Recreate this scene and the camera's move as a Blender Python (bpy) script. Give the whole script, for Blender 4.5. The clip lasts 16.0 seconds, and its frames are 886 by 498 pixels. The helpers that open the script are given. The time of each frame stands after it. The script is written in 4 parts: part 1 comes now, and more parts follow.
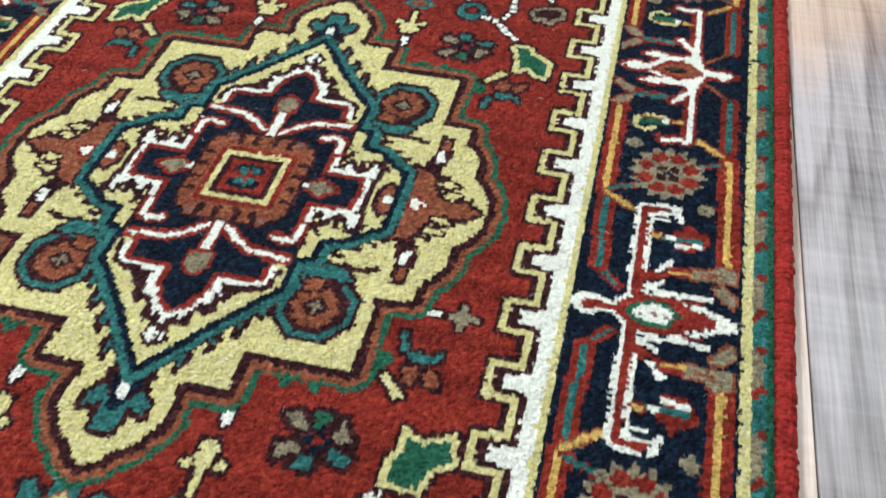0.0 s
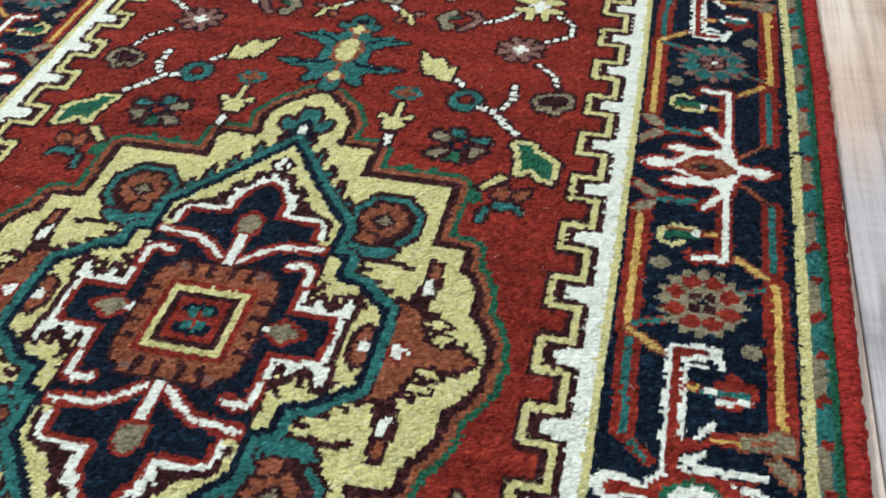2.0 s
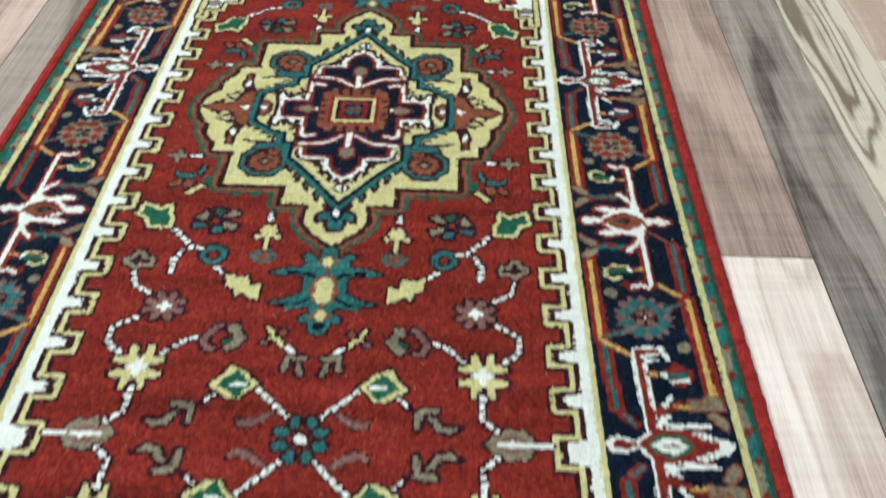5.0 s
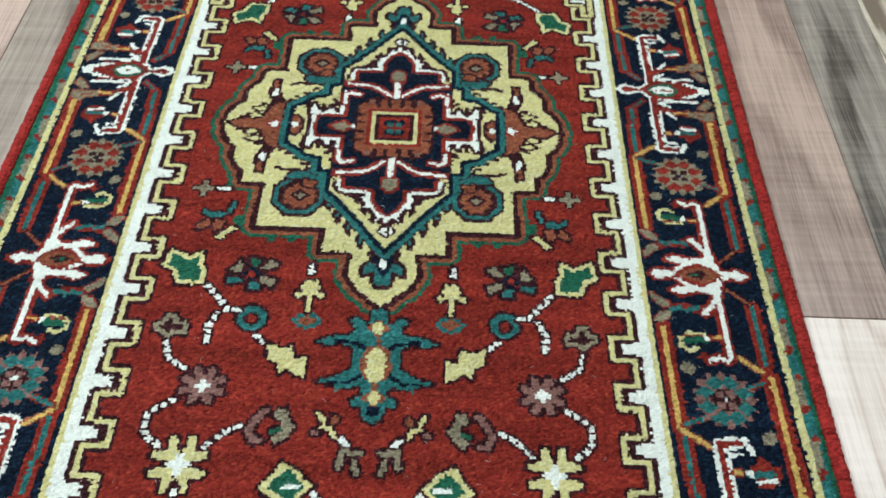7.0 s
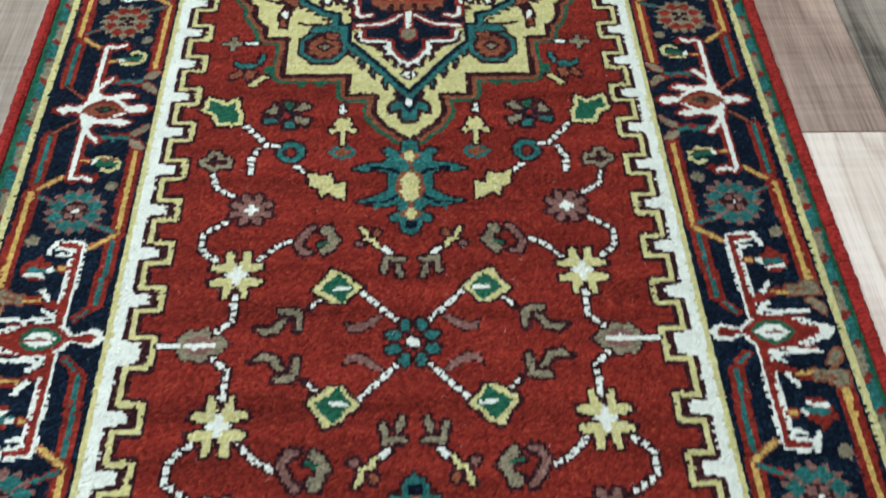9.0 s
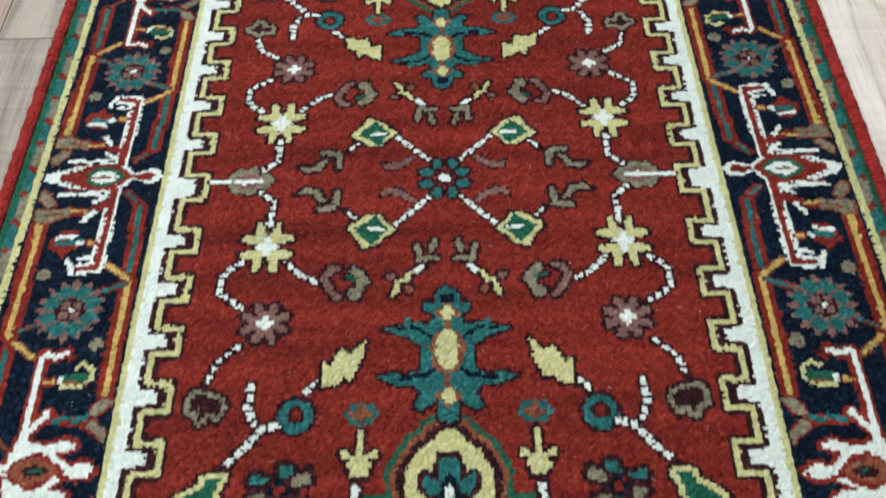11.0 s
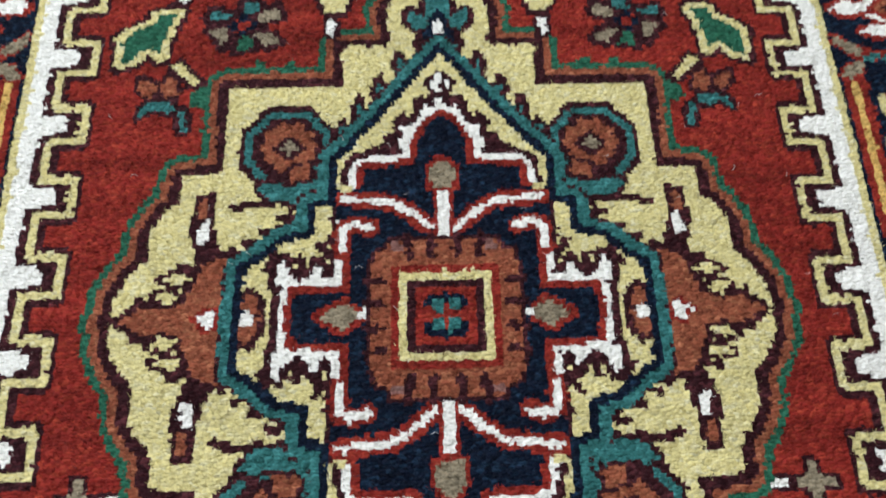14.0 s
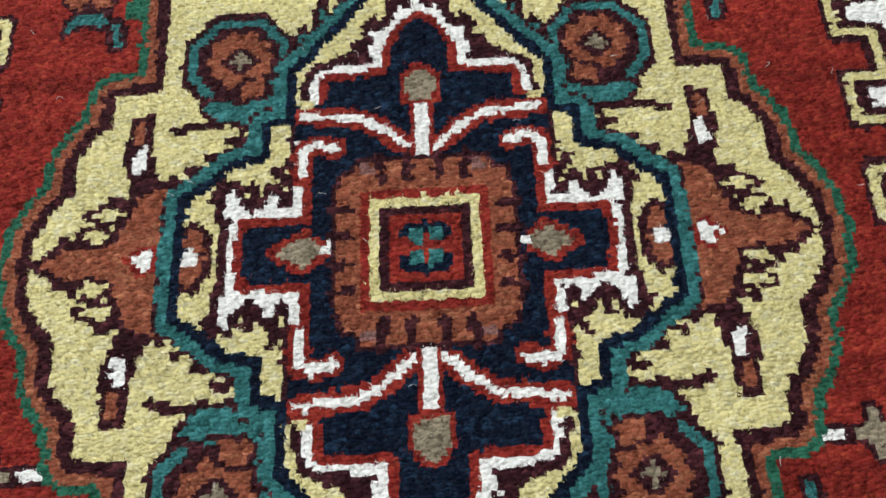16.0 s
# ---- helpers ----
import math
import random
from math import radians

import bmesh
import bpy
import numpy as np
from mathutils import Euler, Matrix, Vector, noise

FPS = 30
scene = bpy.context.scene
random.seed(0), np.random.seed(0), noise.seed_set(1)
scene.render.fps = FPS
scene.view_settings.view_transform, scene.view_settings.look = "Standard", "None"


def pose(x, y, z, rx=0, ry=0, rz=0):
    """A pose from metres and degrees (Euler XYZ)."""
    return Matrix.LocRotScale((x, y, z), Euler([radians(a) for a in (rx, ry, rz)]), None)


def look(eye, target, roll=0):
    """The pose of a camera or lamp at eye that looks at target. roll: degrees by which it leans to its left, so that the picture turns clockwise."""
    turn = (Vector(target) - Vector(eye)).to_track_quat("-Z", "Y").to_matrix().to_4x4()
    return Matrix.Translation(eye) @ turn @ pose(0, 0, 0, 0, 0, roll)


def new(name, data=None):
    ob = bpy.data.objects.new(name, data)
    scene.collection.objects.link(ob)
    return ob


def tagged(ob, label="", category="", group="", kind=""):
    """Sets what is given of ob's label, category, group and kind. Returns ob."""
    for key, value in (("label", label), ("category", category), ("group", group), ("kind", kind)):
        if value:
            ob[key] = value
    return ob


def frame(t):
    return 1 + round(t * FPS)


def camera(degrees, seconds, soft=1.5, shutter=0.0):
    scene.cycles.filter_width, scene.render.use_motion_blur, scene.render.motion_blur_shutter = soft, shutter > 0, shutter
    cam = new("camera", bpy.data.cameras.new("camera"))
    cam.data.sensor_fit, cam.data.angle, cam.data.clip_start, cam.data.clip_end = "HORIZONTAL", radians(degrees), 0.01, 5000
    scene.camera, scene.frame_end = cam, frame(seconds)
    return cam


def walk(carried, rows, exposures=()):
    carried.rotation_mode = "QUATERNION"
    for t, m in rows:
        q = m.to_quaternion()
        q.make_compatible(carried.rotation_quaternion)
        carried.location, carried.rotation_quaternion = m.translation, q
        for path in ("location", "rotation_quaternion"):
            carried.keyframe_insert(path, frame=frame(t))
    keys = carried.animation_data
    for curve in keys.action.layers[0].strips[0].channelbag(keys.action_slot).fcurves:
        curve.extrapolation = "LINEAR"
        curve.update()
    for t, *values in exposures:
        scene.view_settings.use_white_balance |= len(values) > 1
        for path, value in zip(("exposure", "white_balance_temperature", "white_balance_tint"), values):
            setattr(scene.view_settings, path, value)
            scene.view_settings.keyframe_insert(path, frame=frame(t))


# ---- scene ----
cam = camera(53.6, 16.0, soft=1.6, shutter=0.5)
PATH = [
    (0, (0.252, -0.444, 0.441), (-0.048, 0.891, -1.017), 0.4),
    (0.5, (0.25, -0.414, 0.428), (-0.053, 0.953, -1.0), 0.8),
    (1, (0.24, -0.388, 0.415), (-0.101, 0.973, -1.01), -0.7),
    (1.5, (0.235, -0.344, 0.416), (-0.126, 1.029, -0.992), -2.2),
    (2, (0.242, -0.316, 0.41), (-0.108, 1.069, -0.989), -2.1),
    (2.5, (0.26, -0.281, 0.437), (-0.103, 1.117, -0.946), -2.3),
    (3, (0.254, -0.205, 0.511), (-0.124, 1.158, -0.904), -5.5),
    (3.5, (0.228, -0.138, 0.571), (-0.039, 1.287, -0.808), -3.6),
    (4, (0.187, -0.061, 0.574), (0.038, 1.368, -0.818), -2.8),
    (4.5, (0.139, -0.003, 0.595), (0.099, 1.428, -0.802), 0.1),
    (5, (0.122, 0.077, 0.625), (0.109, 1.524, -0.756), 1.2),
    (5.2, (0.126, 0.116, 0.635), (0.087, 1.572, -0.736), 0.5),
    (7.3, (0.044, 0.259, 0.683), (0.065, 1.494, -0.89), 2.6),
    (7.5, (0.043, 0.257, 0.684), (0.055, 1.49, -0.891), 2.1),
    (8, (0.036, 0.226, 0.673), (0.048, 1.449, -0.909), 1.4),
    (8.5, (0.018, 0.181, 0.661), (0.057, 1.399, -0.924), 1.3),
    (9, (0.007, 0.121, 0.652), (0.064, 1.294, -0.967), 1.4),
    (9.2, (0.0, 0.104, 0.656), (0.063, 1.272, -0.967), 1.3),
    (11.3, (0.012, -0.052, 0.613), (-0.025, 1.08, -1.036), -2.3),
    (11.5, (0.018, -0.078, 0.602), (-0.026, 1.045, -1.053), -2.3),
    (12, (0.0, -0.12, 0.581), (-0.022, 0.91, -1.134), -0.7),
    (12.5, (-0.017, -0.136, 0.551), (0.035, 0.863, -1.181), 2.2),
    (13, (-0.022, -0.154, 0.509), (0.061, 0.793, -1.25), 3.6),
    (13.5, (-0.024, -0.173, 0.48), (0.055, 0.731, -1.302), 3.9),
    (14, (-0.014, -0.175, 0.452), (0.044, 0.683, -1.354), 2.3),
    (14.5, (0.0, -0.178, 0.424), (0.017, 0.646, -1.398), -0.3),
    (15, (0.01, -0.174, 0.4), (0.011, 0.637, -1.429), -2.4),
    (15.5, (0.01, -0.167, 0.383), (0.007, 0.638, -1.448), -3.2),
    (16, (0.01, -0.166, 0.37), (0.005, 0.643, -1.458), -3.3),
]
walk(cam, [(t, look(eye, target, roll)) for t, eye, target, roll in PATH],
     exposures=((0, 0.18, 6500, 11), (1.5, -0.04, 6450, 10), (2.5, -0.08, 6400, 9), (3.5, -0.13, 6300, 8), (5, -0.17, 6300, 8), (7.5, -0.32, 6240, 7), (9, -0.37, 6240, 8), (11.5, -0.28, 6230, 8), (13, -0.19, 6370, 15), (14, -0.16, 6470, 20), (16, -0.16, 6560, 20)))

# ---- light and room sizes ----
FLOOR = -0.011
ROOM_X0, ROOM_X1, ROOM_Y0, ROOM_Y1, ROOM_H = -3.2, 3.4, -2.6, 4.6, 2.6

world = bpy.data.worlds.new("world")
scene.world = world
world.use_nodes = True
world.node_tree.nodes["Background"].inputs["Color"].default_value = (0.75, 0.85, 1.0, 1)
world.node_tree.nodes["Background"].inputs["Strength"].default_value = 0.3


def area_lamp(name, place, sx, sy, watts, colour):
    data = bpy.data.lights.new(name, "AREA")
    data.shape, data.size, data.size_y, data.energy, data.color = "RECTANGLE", sx, sy, watts, colour
    ob = new(name, data)
    ob.matrix_world = place
    return ob


LAMP = (0.85, 0.95, 1.0)
# overhead lamps are assumed, none seen; placed for floor sheen and light from left
for lx, ly, sx, sy, watts in ((1.45, 1.95, 0.6, 1.2, 34), (-1.5, 0.75, 0.6, 1.2, 90), (-1.35, 2.9, 0.6, 1.2, 36), (1.4, -1.1, 0.6, 1.2, 4)):
    area_lamp("ceiling_lamp", pose(lx, ly, ROOM_H - 0.03), sx, sy, watts, LAMP)


# ---- materials ----
def nodes_of(name, rough=0.8):
    m = bpy.data.materials.new(name)
    m.use_nodes = True
    nt = m.node_tree
    b = nt.nodes["Principled BSDF"]
    b.inputs["Roughness"].default_value = rough
    return m, nt, b


def math_node(nt, op, a, b):
    n = nt.nodes.new("ShaderNodeMath")
    n.operation = op
    for i, v in enumerate((a, b)):
        if isinstance(v, (int, float)):
            n.inputs[i].default_value = v
        else:
            nt.links.new(v, n.inputs[i])
    return n.outputs[0]


def noise_node(nt, co, scale, detail=3.0, stretch=(1, 1, 1)):
    mp = nt.nodes.new("ShaderNodeMapping")
    mp.inputs["Scale"].default_value = stretch
    nt.links.new(co, mp.inputs["Vector"])
    n = nt.nodes.new("ShaderNodeTexNoise")
    n.inputs["Scale"].default_value, n.inputs["Detail"].default_value = scale, detail
    nt.links.new(mp.outputs[0], n.inputs["Vector"])
    return n.outputs["Fac"]


def wool(name, colour, spread=0.6, second=None, band_depth=0.8, rare=4.0, sparkle=0.9):
    """Hand-spun pile in one dye: mottled from tuft to tuft, banded along the weft, with the tuft tips as relief."""
    m, nt, b = nodes_of(name, 0.55)
    co = nt.nodes.new("ShaderNodeTexCoord").outputs["Object"]
    tuft = nt.nodes.new("ShaderNodeTexVoronoi")
    tuft.inputs["Scale"].default_value = 430
    rows = nt.nodes.new("ShaderNodeMapping")
    rows.inputs["Scale"].default_value = (0.72, 1.25, 1)
    nt.links.new(co, rows.inputs["Vector"])
    nt.links.new(rows.outputs[0], tuft.inputs["Vector"])
    band = noise_node(nt, co, 14, 4, (0.3, 3.2, 1))
    fine = noise_node(nt, co, 900, 2)
    sep = nt.nodes.new("ShaderNodeSeparateColor")
    nt.links.new(tuft.outputs["Color"], sep.inputs[0])
    k = math_node(nt, "ADD", math_node(nt, "MULTIPLY", sep.outputs[0], spread), math_node(nt, "MULTIPLY", band, band_depth))
    k = math_node(nt, "ADD", k, math_node(nt, "MULTIPLY", fine, sparkle))
    k = math_node(nt, "ADD", k, 1.0 - spread / 2 - sparkle / 2 - band_depth / 2)
    mix = nt.nodes.new("ShaderNodeMix")
    mix.data_type, mix.blend_type = "RGBA", "MULTIPLY"
    mix.inputs["Factor"].default_value = 1
    mix.inputs["A"].default_value = (*colour, 1)
    if second:
        # some tufts take a second colour; in navy it paints bluish glints
        pick = nt.nodes.new("ShaderNodeMix")
        pick.data_type = "RGBA"
        pick.inputs["A"].default_value, pick.inputs["B"].default_value = (*colour, 1), (*second, 1)
        nt.links.new(math_node(nt, "POWER", sep.outputs[1], rare), pick.inputs["Factor"])
        nt.links.new(pick.outputs["Result"], mix.inputs["A"])
    comb = nt.nodes.new("ShaderNodeCombineColor")
    for i in range(3):
        nt.links.new(k, comb.inputs[i])
    nt.links.new(comb.outputs[0], mix.inputs["B"])
    nt.links.new(mix.outputs["Result"], b.inputs["Base Color"])
    bump = nt.nodes.new("ShaderNodeBump")
    bump.inputs["Strength"].default_value, bump.inputs["Distance"].default_value = 1.0, 0.0014
    h = math_node(nt, "SUBTRACT", math_node(nt, "MULTIPLY", fine, 0.5), tuft.outputs["Distance"])
    nt.links.new(h, bump.inputs["Height"])
    nt.links.new(bump.outputs[0], b.inputs["Normal"])
    b.inputs["Specular IOR Level"].default_value = 0.08
    return m


RED, NAVY, IVORY, YELLOW, TEAL, GREEN, RUST, BROWN, TAN, GOLD, MAUVE = range(11)
# navy's lighter second colour is the wool's glint put into the dye
DYES = [
    wool("wool_red", (0.235, 0.022, 0.016), 0.5, (0.36, 0.05, 0.027), 1.5, 3.0), wool("wool_navy", (0.003, 0.007, 0.018), 0.6, (0.012, 0.034, 0.066)), wool("wool_ivory", (0.93, 0.95, 0.87), 0.12, None, 0.3, 4.0, 0.4),
    wool("wool_yellow", (0.72, 0.655, 0.29), 0.2, (0.79, 0.76, 0.46), 0.4, 4.0, 0.6), wool("wool_teal", (0.028, 0.15, 0.14), 0.5, (0.06, 0.27, 0.26)), wool("wool_green", (0.022, 0.13, 0.075)),
    wool("wool_rust", (0.27, 0.078, 0.04), 0.5, (0.42, 0.16, 0.08)), wool("wool_brown", (0.031, 0.008, 0.0105), 0.5, (0.11, 0.03, 0.035)), wool("wool_tan", (0.29, 0.25, 0.165)),
    wool("wool_gold", (0.70, 0.47, 0.14), 0.4), wool("wool_mauve", (0.25, 0.12, 0.10), 0.5, (0.34, 0.2, 0.17)),
]


def wood(name, dark, light, foot=None, figure=0.22, lines=46.0):
    m, nt, b = nodes_of(name, 0.3)
    co = nt.nodes.new("ShaderNodeTexCoord").outputs["Object"]
    info = nt.nodes.new("ShaderNodeObjectInfo")
    shift = nt.nodes.new("ShaderNodeVectorMath")
    shift.operation = "ADD"
    nt.links.new(co, shift.inputs[0])
    nt.links.new(math_node(nt, "MULTIPLY", info.outputs["Random"], 37.0), shift.inputs[1])
    p = shift.outputs[0]
    broad = noise_node(nt, p, 9, 2, (1.0, 0.13, 1))
    grain = noise_node(nt, p, 110, 5, (1.0, 0.035, 1))
    wave = math_node(nt, "SINE", math_node(nt, "MULTIPLY", math_node(nt, "ADD", broad, math_node(nt, "MULTIPLY", grain, 0.05)), lines), 0.0)
    rings = math_node(nt, "SUBTRACT", 1.0, math_node(nt, "POWER", math_node(nt, "ADD", math_node(nt, "MULTIPLY", wave, 0.5), 0.5), 3.0))
    saw = noise_node(nt, p, 160, 2, (0.06, 1.0, 1))
    pores = noise_node(nt, p, 480, 3, (1.0, 0.03, 1))
    k = math_node(nt, "ADD", math_node(nt, "MULTIPLY", rings, figure), math_node(nt, "MULTIPLY", grain, 0.55))
    k = math_node(nt, "ADD", k, math_node(nt, "MULTIPLY", math_node(nt, "SUBTRACT", pores, 0.5), 0.65))
    k = math_node(nt, "ADD", k, math_node(nt, "MULTIPLY", math_node(nt, "SUBTRACT", saw, 0.5), 0.28))
    cross = noise_node(nt, p, 42, 2, (0.12, 1.0, 1))
    k = math_node(nt, "ADD", k, math_node(nt, "MULTIPLY", math_node(nt, "SUBTRACT", cross, 0.5), 0.22))
    k = math_node(nt, "ADD", k, math_node(nt, "SUBTRACT", math_node(nt, "MULTIPLY", broad, 1.7), 0.72))
    ramp = nt.nodes.new("ShaderNodeValToRGB")
    ramp.color_ramp.elements[0].position, ramp.color_ramp.elements[1].position = 0.2, 0.85
    ramp.color_ramp.elements[0].color, ramp.color_ramp.elements[1].color = (*dark, 1), (*light, 1)
    nt.links.new(k, ramp.inputs[0])
    tint = ramp.outputs[0]
    if foot:
        # along the plank the colour runs from pale beige through tan into grey
        split = nt.nodes.new("ShaderNodeSeparateXYZ")
        nt.links.new(co, split.inputs[0])
        along = math_node(nt, "ADD", split.outputs["Y"], math_node(nt, "MULTIPLY", math_node(nt, "SUBTRACT", broad, 0.5), 0.35))
        for y0, y1, pair in foot:
            low = nt.nodes.new("ShaderNodeValToRGB")
            low.color_ramp.elements[0].position, low.color_ramp.elements[1].position = 0.2, 0.85
            low.color_ramp.elements[0].color, low.color_ramp.elements[1].color = (*pair[0], 1), (*pair[1], 1)
            nt.links.new(k, low.inputs[0])
            where = nt.nodes.new("ShaderNodeMapRange")
            where.inputs["From Min"].default_value, where.inputs["From Max"].default_value = y0, y1
            nt.links.new(along, where.inputs["Value"])
            blend = nt.nodes.new("ShaderNodeMix")
            blend.data_type = "RGBA"
            nt.links.new(where.outputs[0], blend.inputs["Factor"])
            nt.links.new(low.outputs[0], blend.inputs["A"])
            nt.links.new(tint, blend.inputs["B"])
            tint = blend.outputs["Result"]
    nt.links.new(tint, b.inputs["Base Color"])
    nt.links.new(math_node(nt, "ADD", math_node(nt, "MULTIPLY", grain, 0.2), 0.24), b.inputs["Roughness"])
    bump = nt.nodes.new("ShaderNodeBump")
    bump.inputs["Strength"].default_value, bump.inputs["Distance"].default_value = 0.15, 0.0006
    nt.links.new(grain, bump.inputs["Height"])
    nt.links.new(bump.outputs[0], b.inputs["Normal"])
    return m


BEIGE = ((0.53, 0.37, 0.285), (0.93, 0.80, 0.70))
WOODS = {
    "beige": wood("plank_beige", *BEIGE, None, 0.1),
    "fading": wood("plank_fading", *BEIGE, ((0.84, 1.02, ((0.33, 0.21, 0.16), (0.74, 0.55, 0.45))), (0.70, 0.81, ((0.14, 0.12, 0.12), (0.56, 0.51, 0.53)))), 0.26, 70.0),
    "brown": wood("plank_brown", (0.145, 0.084, 0.062), (0.57, 0.405, 0.325), None, 0.14),
    "grey": wood("plank_grey", (0.075, 0.057, 0.044), (0.45, 0.38, 0.315), None, 0.24),
    "umber": wood("plank_umber", (0.11, 0.078, 0.057), (0.44, 0.35, 0.28), None, 0.22),
    "blond": wood("plank_blond", (0.22, 0.165, 0.115), (0.72, 0.62, 0.49), None, 0.6, 95.0),
}


def plaster(name, colour):
    m, nt, b = nodes_of(name, 0.9)
    co = nt.nodes.new("ShaderNodeTexCoord").outputs["Object"]
    f = noise_node(nt, co, 60, 4)
    ramp = nt.nodes.new("ShaderNodeValToRGB")
    ramp.color_ramp.elements[0].color = (*[c * 0.94 for c in colour], 1)
    ramp.color_ramp.elements[1].color = (*colour, 1)
    nt.links.new(f, ramp.inputs[0])
    nt.links.new(ramp.outputs[0], b.inputs["Base Color"])
    return m


WALL = plaster("wall_paint", (0.74, 0.73, 0.70))
CEILING = plaster("ceiling_paint", (0.8, 0.8, 0.79))
SUBFLOOR = plaster("joint_dust", (0.05, 0.04, 0.035))


# ---- room ----
def part(name, bm, material, parent=None, label=""):
    me = bpy.data.meshes.new(name)
    bm.to_mesh(me)
    bm.free()
    me.materials.append(material)
    ob = new(name, me)
    ob.parent = parent
    return tagged(ob, label)


def box(x0, y0, z0, x1, y1, z1, bevel=0.0):
    bm = bmesh.new()
    bmesh.ops.create_cube(bm, size=1)
    for v in bm.verts:
        v.co = Vector(((x0 + x1) / 2 + v.co.x * (x1 - x0), (y0 + y1) / 2 + v.co.y * (y1 - y0), (z0 + z1) / 2 + v.co.z * (z1 - z0)))
    if bevel:
        bmesh.ops.bevel(bm, geom=bm.edges[:], offset=bevel, segments=1, affect="EDGES")
    return bm


for name, b in {
    "wall_north": (ROOM_X0 - 0.12, ROOM_Y1, FLOOR, ROOM_X1 + 0.12, ROOM_Y1 + 0.12, ROOM_H),
    "wall_south": (ROOM_X0 - 0.12, ROOM_Y0 - 0.12, FLOOR, ROOM_X1 + 0.12, ROOM_Y0, ROOM_H),
    "wall_east": (ROOM_X1, ROOM_Y0, FLOOR, ROOM_X1 + 0.12, ROOM_Y1, ROOM_H),
    "wall_west": (ROOM_X0 - 0.12, ROOM_Y0, FLOOR, ROOM_X0, ROOM_Y1, ROOM_H),
}.items():
    tagged(part(name, box(*b), WALL), "plain off-white painted wall", "wall", kind="structure")
tagged(part("ceiling", box(ROOM_X0 - 0.12, ROOM_Y0 - 0.12, ROOM_H, ROOM_X1 + 0.12, ROOM_Y1 + 0.12, ROOM_H + 0.1), CEILING),
       "plain white painted ceiling", "ceiling", kind="structure")

# ---- the rug's design, in millimetres: u across, v along, from the rug's middle ----
KNOT = 2.25
HALF_U, HALF_V = 374.6, 1089.0
NU, NV = int(2 * HALF_U / KNOT), int(2 * HALF_V / KNOT)
MED = 489.0
END = 430.0 + MED
rng = np.random.default_rng(7)
uc = (np.arange(NU) + 0.5) * KNOT - HALF_U
vc = (np.arange(NV) + 0.5) * KNOT - HALF_V
UU, VV = np.meshgrid(uc, vc)
UU = UU + rng.normal(0, 0.22, UU.shape)
VV = VV + rng.normal(0, 0.22, VV.shape)
COL = np.zeros((NV, NU), np.int8)
PART = np.zeros((NV, NU), np.int16)
PARTS = [("field", "madder-red wool field of the rug", None)]
state = {"part": 0, "under": None, "move": lambda u, v: (u, v)}


def begin(name, label=""):
    PARTS.append((name, label, state["under"]))
    state["part"] = len(PARTS) - 1


def window(pts, pad):
    lo, hi = pts.min(0) - pad, pts.max(0) + pad
    a = np.clip(((lo[0] + HALF_U) / KNOT).astype(int) - 1, 0, NU), np.clip(((hi[0] + HALF_U) / KNOT).astype(int) + 2, 0, NU)
    b = np.clip(((lo[1] + HALF_V) / KNOT).astype(int) - 1, 0, NV), np.clip(((hi[1] + HALF_V) / KNOT).astype(int) + 2, 0, NV)
    return slice(b[0], b[1]), slice(a[0], a[1])


def put(sl, mask, colour):
    COL[sl][mask] = colour
    PART[sl][mask] = state["part"]


def moved(pts):
    return np.array([state["move"](u, v) for u, v in pts], float)


def away(pts, u, v, closed):
    """Distance to a polyline, and how far along it the nearest point lies."""
    best, along, run = np.full(u.shape, 1e9), np.zeros(u.shape), 0.0
    n = len(pts)
    for i in range(n if closed else n - 1):
        a, d = pts[i], pts[(i + 1) % n] - pts[i]
        length = math.hypot(*d) or 1e-6
        k = np.clip(((u - a[0]) * d[0] + (v - a[1]) * d[1]) / length ** 2, 0, 1)
        dist = np.hypot(u - a[0] - k * d[0], v - a[1] - k * d[1])
        near = dist < best
        best[near], along[near] = dist[near], (run + k * length)[near]
        run += length
    return best, along


def fill(pts, colour, grow=0.0):
    pts = moved(pts)
    sl = window(pts, max(grow, 0))
    u, v = UU[sl], VV[sl]
    inside = np.zeros(u.shape, bool)
    for (a, b), (c, d) in zip(pts, np.roll(pts, -1, 0)):
        if b != d:
            inside ^= ((b > v) != (d > v)) & (u < (c - a) * (v - b) / (d - b) + a)
    if grow:
        dist, _ = away(pts, u, v, True)
        inside = inside | (dist < grow) if grow > 0 else inside & (dist > -grow)
    put(sl, inside, colour)


def stroke(pts, width, colour, grow=0.0, dash=0.0):
    pts = moved(pts)
    sl = window(pts, width / 2 + grow)
    dist, along = away(pts, UU[sl], VV[sl], False)
    mask = dist < width / 2 + grow
    if dash and not grow:
        mask &= (along % dash) < dash * 0.72
    put(sl, mask, colour)


def blob(u, v, a, b, colour, grow=0.0, lobes=0, depth=0.25, turn=0.0):
    c = moved([(u, v)])
    sl = window(c, max(a, b) * 1.3 + grow)
    x, y = UU[sl] - c[0][0], VV[sl] - c[0][1]
    if abs(moved([(u + 1, v)])[0][1] - c[0][1]) > 0.5:
        x, y = y, x
    r = np.hypot(x / (a + grow), y / (b + grow))
    edge = 1.0 + (depth * np.cos(lobes * np.arctan2(y, x) + turn) if lobes else 0.0)
    put(sl, r < edge, colour)


